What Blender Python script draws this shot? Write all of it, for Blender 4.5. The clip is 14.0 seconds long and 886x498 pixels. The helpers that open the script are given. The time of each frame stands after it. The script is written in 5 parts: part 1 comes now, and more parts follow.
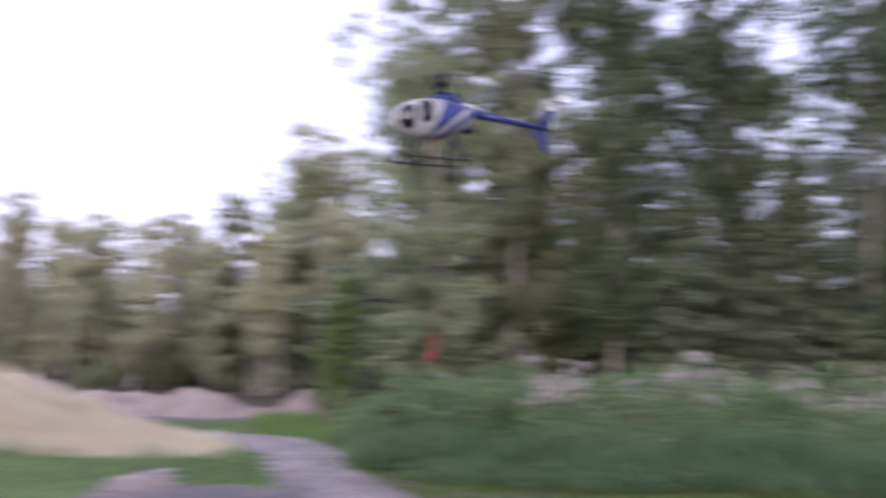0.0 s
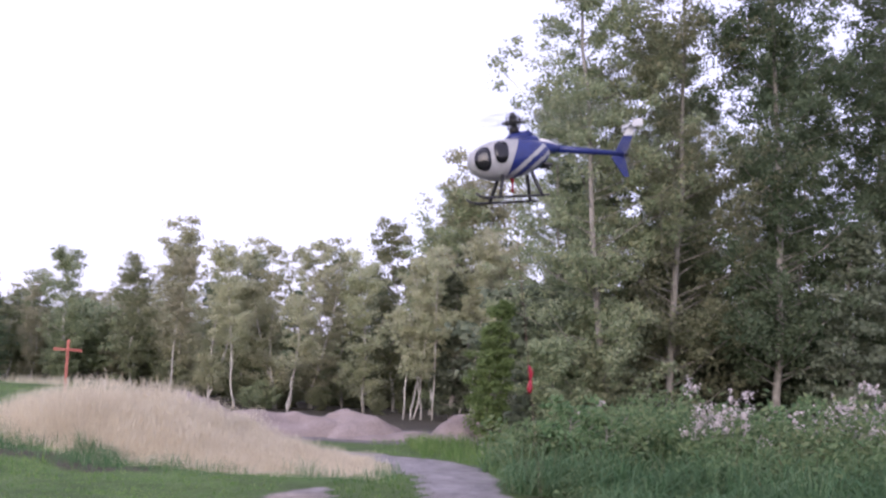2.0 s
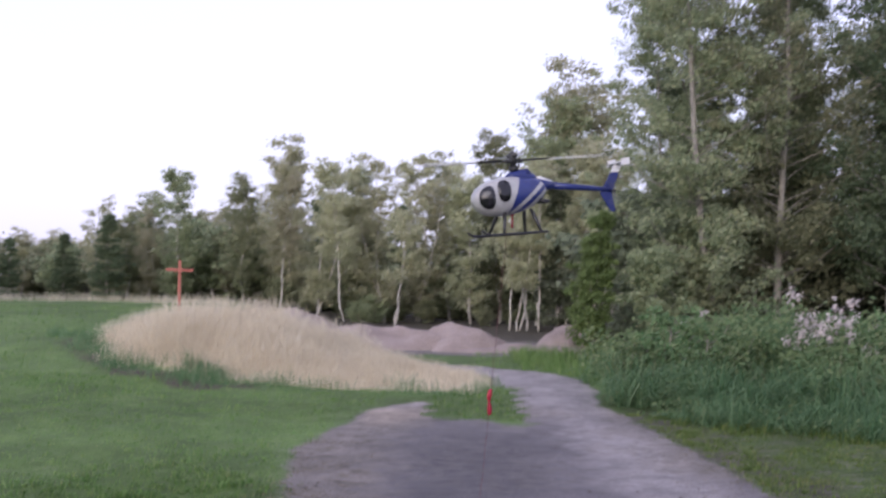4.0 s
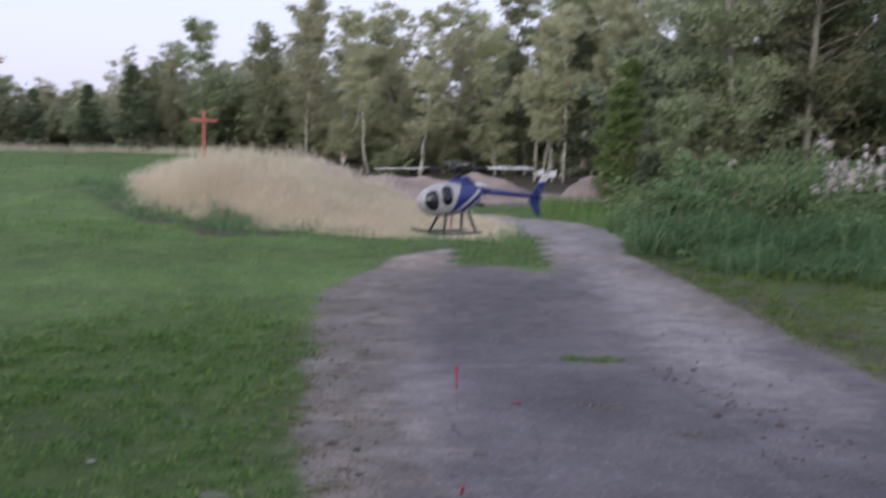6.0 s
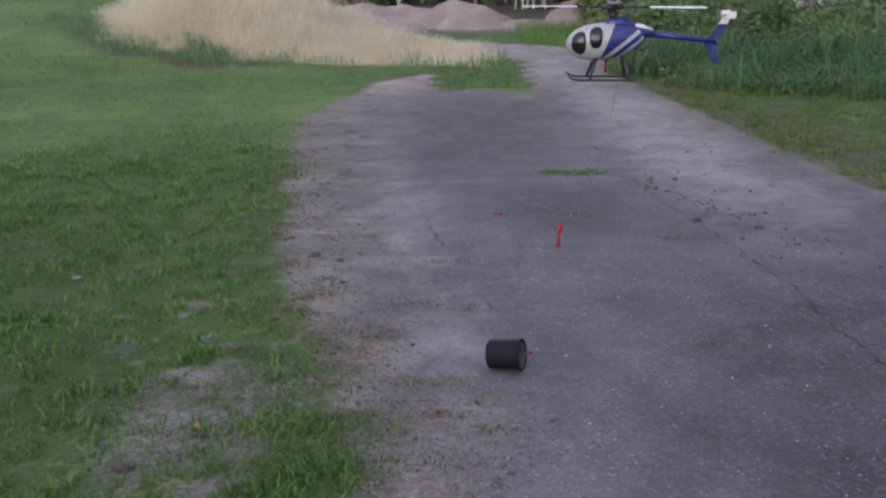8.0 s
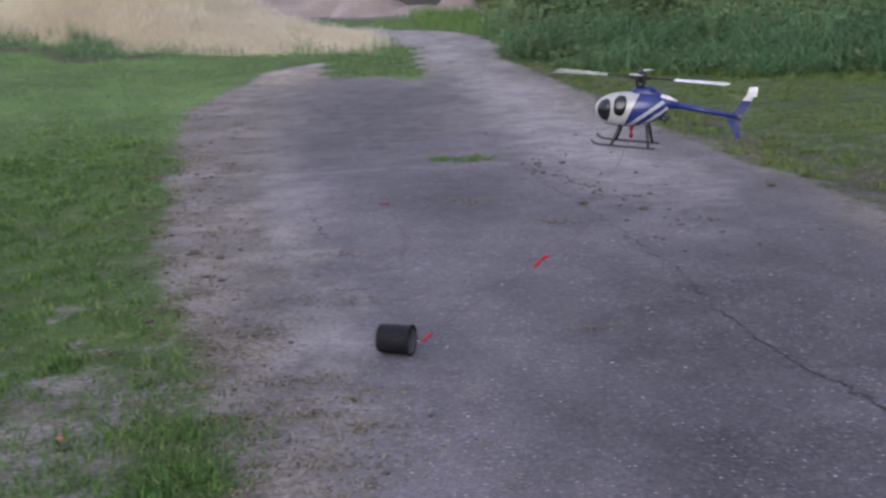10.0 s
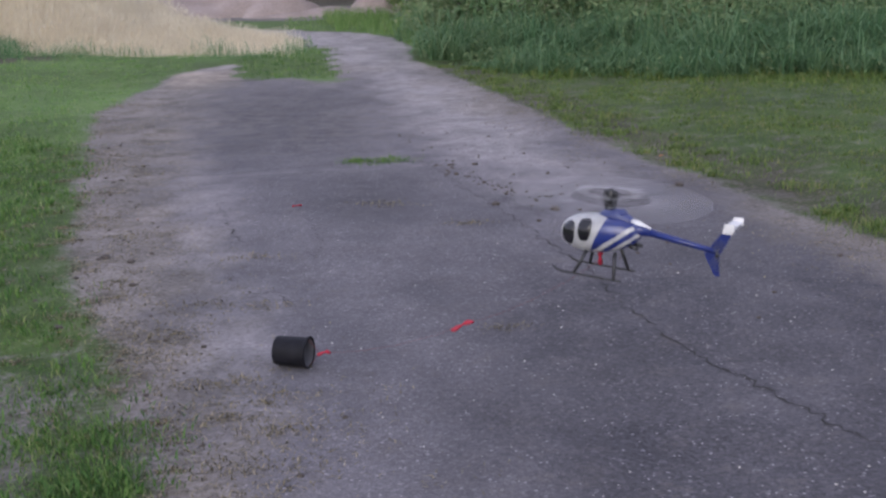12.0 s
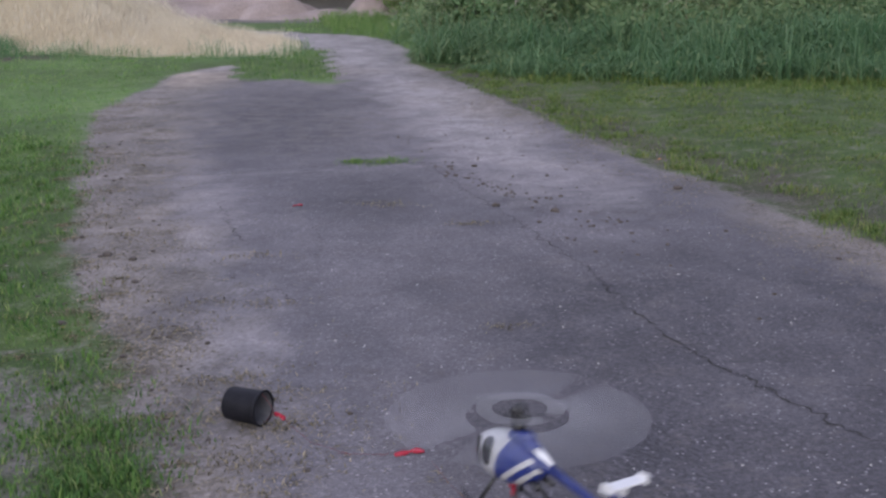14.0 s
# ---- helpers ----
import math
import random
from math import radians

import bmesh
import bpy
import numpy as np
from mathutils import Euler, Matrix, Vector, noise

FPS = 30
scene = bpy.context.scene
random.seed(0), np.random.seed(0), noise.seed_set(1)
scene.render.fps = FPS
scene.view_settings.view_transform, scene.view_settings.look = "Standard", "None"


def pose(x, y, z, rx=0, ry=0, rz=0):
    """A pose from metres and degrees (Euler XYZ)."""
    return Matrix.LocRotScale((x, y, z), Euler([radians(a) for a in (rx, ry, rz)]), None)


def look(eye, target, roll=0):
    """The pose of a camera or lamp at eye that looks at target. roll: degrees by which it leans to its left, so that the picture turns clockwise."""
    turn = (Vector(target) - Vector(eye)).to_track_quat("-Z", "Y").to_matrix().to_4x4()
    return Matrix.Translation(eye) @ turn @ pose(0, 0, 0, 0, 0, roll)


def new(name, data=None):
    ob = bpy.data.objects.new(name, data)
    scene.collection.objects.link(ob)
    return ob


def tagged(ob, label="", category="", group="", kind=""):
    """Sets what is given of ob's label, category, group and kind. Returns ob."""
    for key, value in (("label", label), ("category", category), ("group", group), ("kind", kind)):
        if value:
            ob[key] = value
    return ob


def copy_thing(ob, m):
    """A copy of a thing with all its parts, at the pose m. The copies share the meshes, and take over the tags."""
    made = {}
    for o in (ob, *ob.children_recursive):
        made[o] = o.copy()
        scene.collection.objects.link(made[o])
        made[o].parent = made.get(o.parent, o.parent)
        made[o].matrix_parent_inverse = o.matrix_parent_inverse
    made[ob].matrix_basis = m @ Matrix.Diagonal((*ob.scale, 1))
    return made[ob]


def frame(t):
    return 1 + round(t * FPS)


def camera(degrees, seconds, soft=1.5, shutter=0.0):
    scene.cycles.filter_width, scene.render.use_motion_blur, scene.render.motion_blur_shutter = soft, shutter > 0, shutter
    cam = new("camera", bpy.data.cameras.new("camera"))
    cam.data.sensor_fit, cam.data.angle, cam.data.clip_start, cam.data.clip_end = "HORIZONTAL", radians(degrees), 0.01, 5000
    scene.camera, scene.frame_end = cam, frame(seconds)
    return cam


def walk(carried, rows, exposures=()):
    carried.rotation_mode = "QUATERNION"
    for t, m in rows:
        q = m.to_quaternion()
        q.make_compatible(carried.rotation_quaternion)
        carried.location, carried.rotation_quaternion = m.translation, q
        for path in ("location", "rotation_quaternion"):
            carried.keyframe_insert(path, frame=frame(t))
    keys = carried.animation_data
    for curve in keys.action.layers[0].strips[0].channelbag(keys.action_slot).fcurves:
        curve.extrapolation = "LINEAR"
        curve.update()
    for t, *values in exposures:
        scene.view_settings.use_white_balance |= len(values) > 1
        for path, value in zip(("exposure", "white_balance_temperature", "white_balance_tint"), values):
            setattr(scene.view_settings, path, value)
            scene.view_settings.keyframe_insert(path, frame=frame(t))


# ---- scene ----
# ---------- camera and its walk ----------
cam = camera(42.0, 14.0, soft=2.4, shutter=1.0)


def aim(x, y, z, yaw, pitch, roll):
    a, b = radians(yaw), radians(pitch)
    way = Vector((math.sin(a) * math.cos(b), math.cos(a) * math.cos(b), math.sin(b)))
    return look((x, y, z), Vector((x, y, z)) + way, roll)


# seconds, x, y, z, yaw, pitch, roll
CAMERA_ROWS = [
    (0.0, -0.227, -0.306, 1.547, 12.82, 5.08, 0.88),
    (0.2, -0.234, -0.245, 1.531, 6.84, 5.28, 1.30),
    (0.5, -0.244, -0.153, 1.508, 3.30, 6.39, 1.67),
    (1.0, -0.220, -0.083, 1.488, 4.97, 6.54, 2.19),
    (1.5, -0.219, -0.088, 1.501, 4.78, 6.53, 2.07),
    (2.0, -0.243, -0.115, 1.495, 5.20, 6.26, 2.16),
    (2.2, -0.239, -0.105, 1.505, 4.74, 6.01, 2.13),
    (4.3, -0.009, -0.006, 1.571, -0.66, 0.84, 1.14),
    (4.5, -0.018, 0.006, 1.575, -0.88, 0.23, 1.35),
    (5.0, -0.000, 0.000, 1.550, 0.00, -1.86, 1.04),
    (5.5, -0.007, 0.001, 1.524, -0.22, -3.07, 0.83),
    (6.0, -0.045, 0.020, 1.487, -1.19, -5.60, 0.93),
    (6.5, -0.048, -0.002, 1.420, -3.09, -6.95, 0.33),
    (7.0, -0.043, -0.019, 1.359, -2.40, -10.85, -0.08),
    (7.2, -0.049, -0.024, 1.357, -1.57, -12.17, 0.28),
    (9.3, 0.064, 0.093, 1.356, 0.73, -14.21, -1.55),
    (9.5, 0.073, 0.090, 1.356, 0.81, -14.10, -1.67),
    (10.0, 0.093, 0.096, 1.353, 4.33, -14.45, -1.50),
    (10.5, 0.094, 0.091, 1.355, 4.93, -14.34, -1.51),
    (11.0, 0.102, 0.085, 1.354, 6.57, -14.05, -1.34),
    (11.5, 0.116, 0.074, 1.360, 7.78, -14.26, -1.38),
    (12.0, 0.102, 0.070, 1.360, 8.61, -14.48, -1.02),
    (12.5, 0.109, 0.069, 1.356, 8.71, -14.17, -0.92),
    (13.0, 0.114, 0.061, 1.350, 9.08, -14.78, -0.96),
    (13.5, 0.089, 0.058, 1.351, 9.13, -14.33, -0.61),
    (14.0, 0.059, 0.052, 1.347, 8.99, -14.28, -0.43),
]
walk(cam, [(r[0], aim(*r[1:])) for r in CAMERA_ROWS],
     [(0.0, 0.35, 6400, 20), (2.2, 0.35, 6400, 20), (4.3, 0.12, 6450, 13), (5.5, 0.0, 6500, 8), (7.0, -0.12, 6500, 5), (9.3, 0.17, 6450, 7), (14.0, 0.19, 6450, 7)])

# ---------- light: an overcast evening sky ----------
scene.view_settings.exposure = 0.0
world = bpy.data.worlds.new("world")
scene.world = world
world.use_nodes = True
wn, wl = world.node_tree.nodes, world.node_tree.links
wn.clear()
sky = wn.new("ShaderNodeTexSky")
sky.sky_type = "NISHITA"
sky.sun_disc = False
sky.sun_elevation, sky.sun_rotation = radians(20), radians(205)
sky.dust_density = 3.0
sky_bg = wn.new("ShaderNodeBackground")
sky_bg.inputs["Strength"].default_value = 0.05
wl.new(sky.outputs["Color"], sky_bg.inputs["Color"])
cloud_bg = wn.new("ShaderNodeBackground")
cloud_bg.inputs["Color"].default_value = (0.87, 0.86, 1.19, 1)
cloud_bg.inputs["Strength"].default_value = 0.88
both = wn.new("ShaderNodeAddShader")
wout = wn.new("ShaderNodeOutputWorld")
wl.new(sky_bg.outputs[0], both.inputs[0])
wl.new(cloud_bg.outputs[0], both.inputs[1])
wl.new(both.outputs[0], wout.inputs["Surface"])
sun = new("sun", bpy.data.lights.new("sun", "SUN"))
sun.data.energy, sun.data.angle, sun.data.color = 1.4, radians(45), (0.97, 0.97, 1.03)
sun.matrix_world = look((-14, -30, 12), (0, 0, 0))


# ---------- materials ----------
def material(name, rough=0.8, metal=0.0):
    m = bpy.data.materials.new(name)
    m.use_nodes = True
    t = m.node_tree
    b = t.nodes["Principled BSDF"]
    b.inputs["Roughness"].default_value, b.inputs["Metallic"].default_value = rough, metal
    return m, t, b


def node(t, kind, **values):
    n = t.nodes.new(kind)
    for k, v in values.items():
        n.inputs[k].default_value = v
    return n


def coords(t, scale=(1, 1, 1)):
    c = t.nodes.new("ShaderNodeTexCoord")
    mp = t.nodes.new("ShaderNodeMapping")
    mp.inputs["Scale"].default_value = scale
    t.links.new(c.outputs["Object"], mp.inputs["Vector"])
    return mp.outputs["Vector"]


def noise_of(t, vec, scale, detail=4.0, rough=0.55):
    n = node(t, "ShaderNodeTexNoise", Scale=scale, Detail=detail, Roughness=rough)
    t.links.new(vec, n.inputs["Vector"])
    return n.outputs["Fac"]


def ramp(t, fac, stops):
    r = t.nodes.new("ShaderNodeValToRGB")
    e = r.color_ramp.elements
    while len(e) < len(stops):
        e.new(0.5)
    for el, (p, c) in zip(e, stops):
        el.position = p
        el.color = (*c, 1) if len(c) == 3 else c
    t.links.new(fac, r.inputs["Fac"])
    return r.outputs["Color"]


def math_of(t, op, a, b=0.0, clamp=False):
    n = t.nodes.new("ShaderNodeMath")
    n.operation, n.use_clamp = op, clamp
    for s, v in zip(n.inputs, (a, b)):
        if isinstance(v, (int, float)):
            s.default_value = v
        else:
            t.links.new(v, s)
    return n.outputs[0]


def mix(t, fac, a, b, blend="MIX"):
    n = t.nodes.new("ShaderNodeMix")
    n.data_type, n.blend_type = "RGBA", blend
    for s, v in ((n.inputs[0], fac), (n.inputs[6], a), (n.inputs[7], b)):
        if isinstance(v, (int, float)):
            s.default_value = v
        elif isinstance(v, tuple):
            s.default_value = (*v, 1)
        else:
            t.links.new(v, s)
    return n.outputs[2]


def bump(t, b, height, strength=0.5, distance=0.01):
    n = node(t, "ShaderNodeBump", Strength=strength, Distance=distance)
    t.links.new(height, n.inputs["Height"])
    t.links.new(n.outputs[0], b.inputs["Normal"])


def speckled(name, dark, light, scale=8.0, rough=0.8, metal=0.0, relief=0.3, fine=6.0, distance=0.005):
    """Two scales of colour variation and a fine relief."""
    m, t, b = material(name, rough, metal)
    v = coords(t)
    big = noise_of(t, v, scale)
    small = noise_of(t, v, scale * fine, 3.0)
    f = math_of(t, "ADD", math_of(t, "MULTIPLY", big, 0.6), math_of(t, "MULTIPLY", small, 0.4))
    t.links.new(ramp(t, f, [(0.32, dark), (0.68, light)]), b.inputs["Base Color"])
    bump(t, b, small, relief, distance)
    return m


def leafy(name, colours, translucent=0.35, rough=0.65, patch=0.45, share=0.38):
    """Thin blades and leaves: colour by island, light passing through."""
    m, t, b = material(name, rough)
    g = t.nodes.new("ShaderNodeNewGeometry")
    big = noise_of(t, coords(t), patch, 4.0, 0.65)
    f = math_of(t, "ADD", math_of(t, "MULTIPLY", g.outputs["Random Per Island"], 1 - share), math_of(t, "MULTIPLY", big, share))
    n = len(colours)
    col = ramp(t, f, [(0.12 + 0.76 * i / (n - 1), c) for i, c in enumerate(colours)])
    info = t.nodes.new("ShaderNodeObjectInfo")
    hsv = node(t, "ShaderNodeHueSaturation", Saturation=0.95)
    t.links.new(math_of(t, "ADD", 0.472, math_of(t, "MULTIPLY", info.outputs["Random"], 0.04)), hsv.inputs["Hue"])
    t.links.new(math_of(t, "ADD", 0.8, math_of(t, "MULTIPLY", info.outputs["Random"], 0.4)), hsv.inputs["Value"])
    t.links.new(col, hsv.inputs["Color"])
    col = hsv.outputs["Color"]
    t.links.new(col, b.inputs["Base Color"])
    b.inputs["Specular IOR Level"].default_value = 0.25
    tr = t.nodes.new("ShaderNodeBsdfTranslucent")
    t.links.new(col, tr.inputs["Color"])
    mx = t.nodes.new("ShaderNodeMixShader")
    mx.inputs[0].default_value = translucent
    out = t.nodes["Material Output"]
    t.links.new(b.outputs[0], mx.inputs[1])
    t.links.new(tr.outputs[0], mx.inputs[2])
    t.links.new(mx.outputs[0], out.inputs["Surface"])
    return m


def ground_material():
    """Asphalt, dust, soil and turf, laid out by the mesh's own surface weights and broken up by noise."""
    m, t, b = material("ground_surface", 0.9)
    v = coords(t)
    n1, n2, n3, n4 = noise_of(t, v, 0.9, 5), noise_of(t, v, 7.0, 5), noise_of(t, v, 45.0, 4), noise_of(t, v, 170.0, 2)

    def weight(name, spread=0.5, lo=0.35, hi=0.65):
        a = t.nodes.new("ShaderNodeAttribute")
        a.attribute_name = name
        j = math_of(t, "MULTIPLY", math_of(t, "SUBTRACT", n2, 0.5), spread * 1.2)
        k = math_of(t, "MULTIPLY", math_of(t, "SUBTRACT", n3, 0.5), spread * 0.9)
        s = math_of(t, "ADD", a.outputs["Fac"], math_of(t, "ADD", j, k))
        mr = node(t, "ShaderNodeMapRange", **{"From Min": lo, "From Max": hi})
        t.links.new(s, mr.inputs["Value"])
        return mr.outputs[0]

    turf = ramp(t, math_of(t, "ADD", math_of(t, "MULTIPLY", n1, 0.5), math_of(t, "MULTIPLY", n2, 0.5)),
                [(0.3, (0.026, 0.050, 0.012)), (0.5, (0.044, 0.080, 0.016)), (0.7, (0.085, 0.115, 0.028))])
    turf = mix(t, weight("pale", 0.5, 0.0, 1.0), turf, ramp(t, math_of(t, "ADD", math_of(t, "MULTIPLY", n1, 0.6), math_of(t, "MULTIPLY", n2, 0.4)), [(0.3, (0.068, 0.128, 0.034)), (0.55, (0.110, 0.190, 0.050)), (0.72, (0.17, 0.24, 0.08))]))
    turf = mix(t, 0.35, turf, ramp(t, n3, [(0.3, (0.024, 0.046, 0.012)), (0.7, (0.082, 0.118, 0.028))]))
    soil = ramp(t, n2, [(0.25, (0.10, 0.086, 0.073)), (0.55, (0.174, 0.156, 0.138)), (0.8, (0.25, 0.225, 0.20))])
    soil = mix(t, 0.6, soil, ramp(t, n3, [(0.3, (0.075, 0.066, 0.058)), (0.5, (0.165, 0.15, 0.14)), (0.7, (0.28, 0.255, 0.245))]))
    grit = node(t, "ShaderNodeTexVoronoi", Scale=150.0)
    t.links.new(v, grit.inputs["Vector"])
    stone = ramp(t, grit.outputs["Color"], [(0.2, (0.065, 0.062, 0.066)), (0.75, (0.12, 0.115, 0.12)), (0.97, (0.3, 0.29, 0.29))])
    big_grit = node(t, "ShaderNodeTexVoronoi", Scale=85.0)
    t.links.new(v, big_grit.inputs["Vector"])
    chip = ramp(t, big_grit.outputs["Color"], [(0.25, (0.05, 0.047, 0.054)), (0.7, (0.115, 0.108, 0.12)), (0.9, (0.20, 0.19, 0.21)), (0.97, (0.38, 0.36, 0.37))])
    stone = mix(t, 0.45, stone, chip)
    tar = mix(t, 0.5, stone, ramp(t, n2, [(0.3, (0.112, 0.104, 0.114)), (0.7, (0.178, 0.167, 0.18))]))
    # colour of newer asphalt, also used where shading of low crests is painted in
    fresh_and_shade = mix(t, 0.38, ramp(t, big_grit.outputs["Color"], [(0.2, (0.017, 0.017, 0.020)), (0.7, (0.043, 0.042, 0.049)), (0.88, (0.078, 0.075, 0.085)), (0.97, (0.20, 0.195, 0.21))]), ramp(t, n2, [(0.3, (0.043, 0.042, 0.048)), (0.7, (0.074, 0.071, 0.080))]))
    tar = mix(t, weight("fresh_and_shade", 1.0, 0.0, 1.2), tar, fresh_and_shade)
    # pale chips of aggregate that stand out of the worn binder
    bits = node(t, "ShaderNodeTexVoronoi", Scale=58.0)
    t.links.new(v, bits.inputs["Vector"])
    lone = math_of(t, "MULTIPLY", math_of(t, "LESS_THAN", bits.outputs["Distance"], 0.26), ramp(t, bits.outputs["Color"], [(0.74, (0, 0, 0)), (0.78, (1, 1, 1))]))
    tar = mix(t, math_of(t, "MULTIPLY", lone, 0.6), tar, (0.34, 0.325, 0.34))
    debris = noise_of(t, v, 3.2, 6, 0.7)
    soil = mix(t, math_of(t, "MULTIPLY", ramp(t, debris, [(0.52, (0, 0, 0)), (0.66, (1, 1, 1))]), 0.75), soil, (0.07, 0.06, 0.042))
    dust = ramp(t, n3, [(0.3, (0.16, 0.148, 0.15)), (0.5, (0.275, 0.256, 0.26)), (0.7, (0.36, 0.34, 0.34))])
    dust = mix(t, 0.4, dust, ramp(t, n2, [(0.3, (0.145, 0.132, 0.128)), (0.7, (0.315, 0.293, 0.28))]))
    sand = ramp(t, n2, [(0.3, (0.25, 0.21, 0.17)), (0.7, (0.34, 0.29, 0.24))])
    straw = ramp(t, n3, [(0.3, (0.26, 0.21, 0.13)), (0.7, (0.50, 0.42, 0.29))])
    col = turf
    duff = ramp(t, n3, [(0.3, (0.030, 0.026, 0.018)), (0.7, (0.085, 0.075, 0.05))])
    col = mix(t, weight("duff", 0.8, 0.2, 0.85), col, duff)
    col = mix(t, weight("straw", 0.3), col, straw)
    col = mix(t, weight("soil", 0.7, 0.25, 0.8), col, soil)
    col = mix(t, weight("sand", 0.7, 0.2, 0.9), col, sand)
    col = mix(t, weight("tar", 1.0, 0.08, 0.92), col, tar)
    col = mix(t, weight("dust", 0.4, 0.2, 0.95), col, dust)
    grain = ramp(t, n4, [(0.3, (0.72, 0.72, 0.72)), (0.5, (1, 1, 1)), (0.7, (1.3, 1.3, 1.3))])
    col = mix(t, 0.8, col, grain, "MULTIPLY")
    mottle = ramp(t, noise_of(t, v, 2.3, 6, 0.7), [(0.3, (0.70, 0.70, 0.70)), (0.7, (1.3, 1.3, 1.3))])
    col = mix(t, 0.6, col, mottle, "MULTIPLY")
    # damp and worn streaks along the way of travel
    damp = t.nodes.new("ShaderNodeAttribute")
    damp.attribute_name = "wet"
    streak = ramp(t, math_of(t, "ADD", math_of(t, "MULTIPLY", damp.outputs["Fac"], 0.6), math_of(t, "MULTIPLY", noise_of(t, coords(t, (9.0, 6.5, 1.0)), 1.0, 6, 0.75), 0.4)), [(0.3, (0.76, 0.76, 0.77)), (0.7, (1.22, 1.2, 1.18))])
    col = mix(t, 0.7, col, streak, "MULTIPLY")
    t.links.new(col, b.inputs["Base Color"])
    b.inputs["Specular IOR Level"].default_value = 0.3
    h = math_of(t, "ADD", math_of(t, "MULTIPLY", n3, 0.6), math_of(t, "MULTIPLY", n4, 0.4))
    bump(t, b, h, 0.6, 0.016)
    return m


def hull_material():
    """White nose and blue stern with two slanting white bands."""
    m, t, b = material("hull_paint", 0.3)
    c = t.nodes.new("ShaderNodeTexCoord")
    s = t.nodes.new("ShaderNodeSeparateXYZ")
    t.links.new(c.outputs["Object"], s.inputs[0])
    u = math_of(t, "SUBTRACT", math_of(t, "MULTIPLY", s.outputs[0], -1.0), math_of(t, "MULTIPLY", math_of(t, "SUBTRACT", s.outputs[2], 0.08), 1.25))
    front = math_of(t, "LESS_THAN", math_of(t, "ADD", math_of(t, "MULTIPLY", s.outputs[0], -1.0), math_of(t, "MULTIPLY", math_of(t, "SUBTRACT", s.outputs[2], 0.08), -0.4)), -0.045)
    rag = math_of(t, "MULTIPLY", math_of(t, "SUBTRACT", noise_of(t, coords(t), 55.0, 3), 0.5), 0.014)
    u = math_of(t, "ADD", u, rag)
    one = math_of(t, "LESS_THAN", math_of(t, "ABSOLUTE", math_of(t, "ADD", u, 0.030)), 0.0115)
    two = math_of(t, "LESS_THAN", math_of(t, "ABSOLUTE", math_of(t, "SUBTRACT", u, 0.016)), 0.0095)
    white = math_of(t, "MAXIMUM", front, math_of(t, "MAXIMUM", one, two))
    v = coords(t)
    wear = noise_of(t, v, 30.0, 4)
    blue = ramp(t, wear, [(0.3, (0.008, 0.015, 0.092)), (0.7, (0.014, 0.028, 0.155))])
    pale = ramp(t, wear, [(0.3, (0.27, 0.27, 0.275)), (0.7, (0.39, 0.39, 0.395))])
    t.links.new(mix(t, white, blue, pale), b.inputs["Base Color"])
    b.inputs["Coat Weight"].default_value = 0.3
    return m


GROUND = ground_material()
HULL = hull_material()
BLUE = speckled("blue_paint", (0.008, 0.015, 0.092), (0.014, 0.028, 0.155), 30, 0.32, relief=0.03)
WHITE = speckled("white_paint", (0.52, 0.52, 0.53), (0.68, 0.68, 0.68), 30, 0.35, relief=0.03)
BLADE = speckled("blade_paint", (0.72, 0.73, 0.77), (0.86, 0.87, 0.90), 30, 0.35, relief=0.03)
GLAZING = speckled("dark_glazing", (0.006, 0.006, 0.008), (0.016, 0.016, 0.020), 20, 0.12, relief=0.02)
BLACK = speckled("black_metal", (0.012, 0.012, 0.013), (0.03, 0.03, 0.032), 40, 0.4, relief=0.1)
STEEL = speckled("grey_metal", (0.10, 0.10, 0.11), (0.2, 0.2, 0.21), 40, 0.35, 0.7, relief=0.1)
RED = speckled("red_tape", (0.22, 0.004, 0.020), (0.34, 0.008, 0.030), 60, 0.5, relief=0.2)
CORD = speckled("red_cord", (0.085, 0.03, 0.035), (0.15, 0.05, 0.055), 90, 0.8, relief=0.2)
POT = speckled("black_plastic", (0.005, 0.005, 0.007), (0.012, 0.012, 0.016), 25, 0.6, relief=0.15)
POT_IN = speckled("worn_grey_plastic", (0.06, 0.06, 0.068), (0.12, 0.12, 0.13), 25, 0.6, relief=0.15)
BARK = speckled("grey_bark", (0.15, 0.135, 0.115), (0.40, 0.37, 0.32), 5, 0.9, relief=0.8, fine=9, distance=0.02)
BIRCH = speckled("birch_bark", (0.27, 0.25, 0.22), (0.68, 0.65, 0.59), 3.0, 0.8, relief=0.5, fine=5, distance=0.01)
DIRT = speckled("heaped_soil", (0.22, 0.175, 0.155), (0.40, 0.33, 0.30), 1.6, 0.95, relief=0.9, fine=14, distance=0.06)
CLOD = speckled("dark_clod", (0.05, 0.042, 0.036), (0.13, 0.11, 0.095), 30, 0.95, relief=0.8)
PEBBLE = speckled("pale_pebble", (0.26, 0.25, 0.24), (0.5, 0.48, 0.46), 40, 0.8, relief=0.4)
CRACK = speckled("tar_crack", (0.012, 0.011, 0.011), (0.035, 0.032, 0.03), 40, 0.95, relief=0.5)
POST = speckled("orange_red_paint", (0.34, 0.085, 0.07), (0.47, 0.17, 0.13), 6, 0.7, relief=0.2)
POT.node_tree.nodes["Principled BSDF"].inputs["Specular IOR Level"].default_value = 0.15
LEAF_POPLAR = leafy("poplar_leaves", [(0.17, 0.22, 0.125), (0.26, 0.315, 0.18), (0.37, 0.40, 0.235), (0.50, 0.465, 0.27)], 0.55, 0.65, 0.55, 0.6)
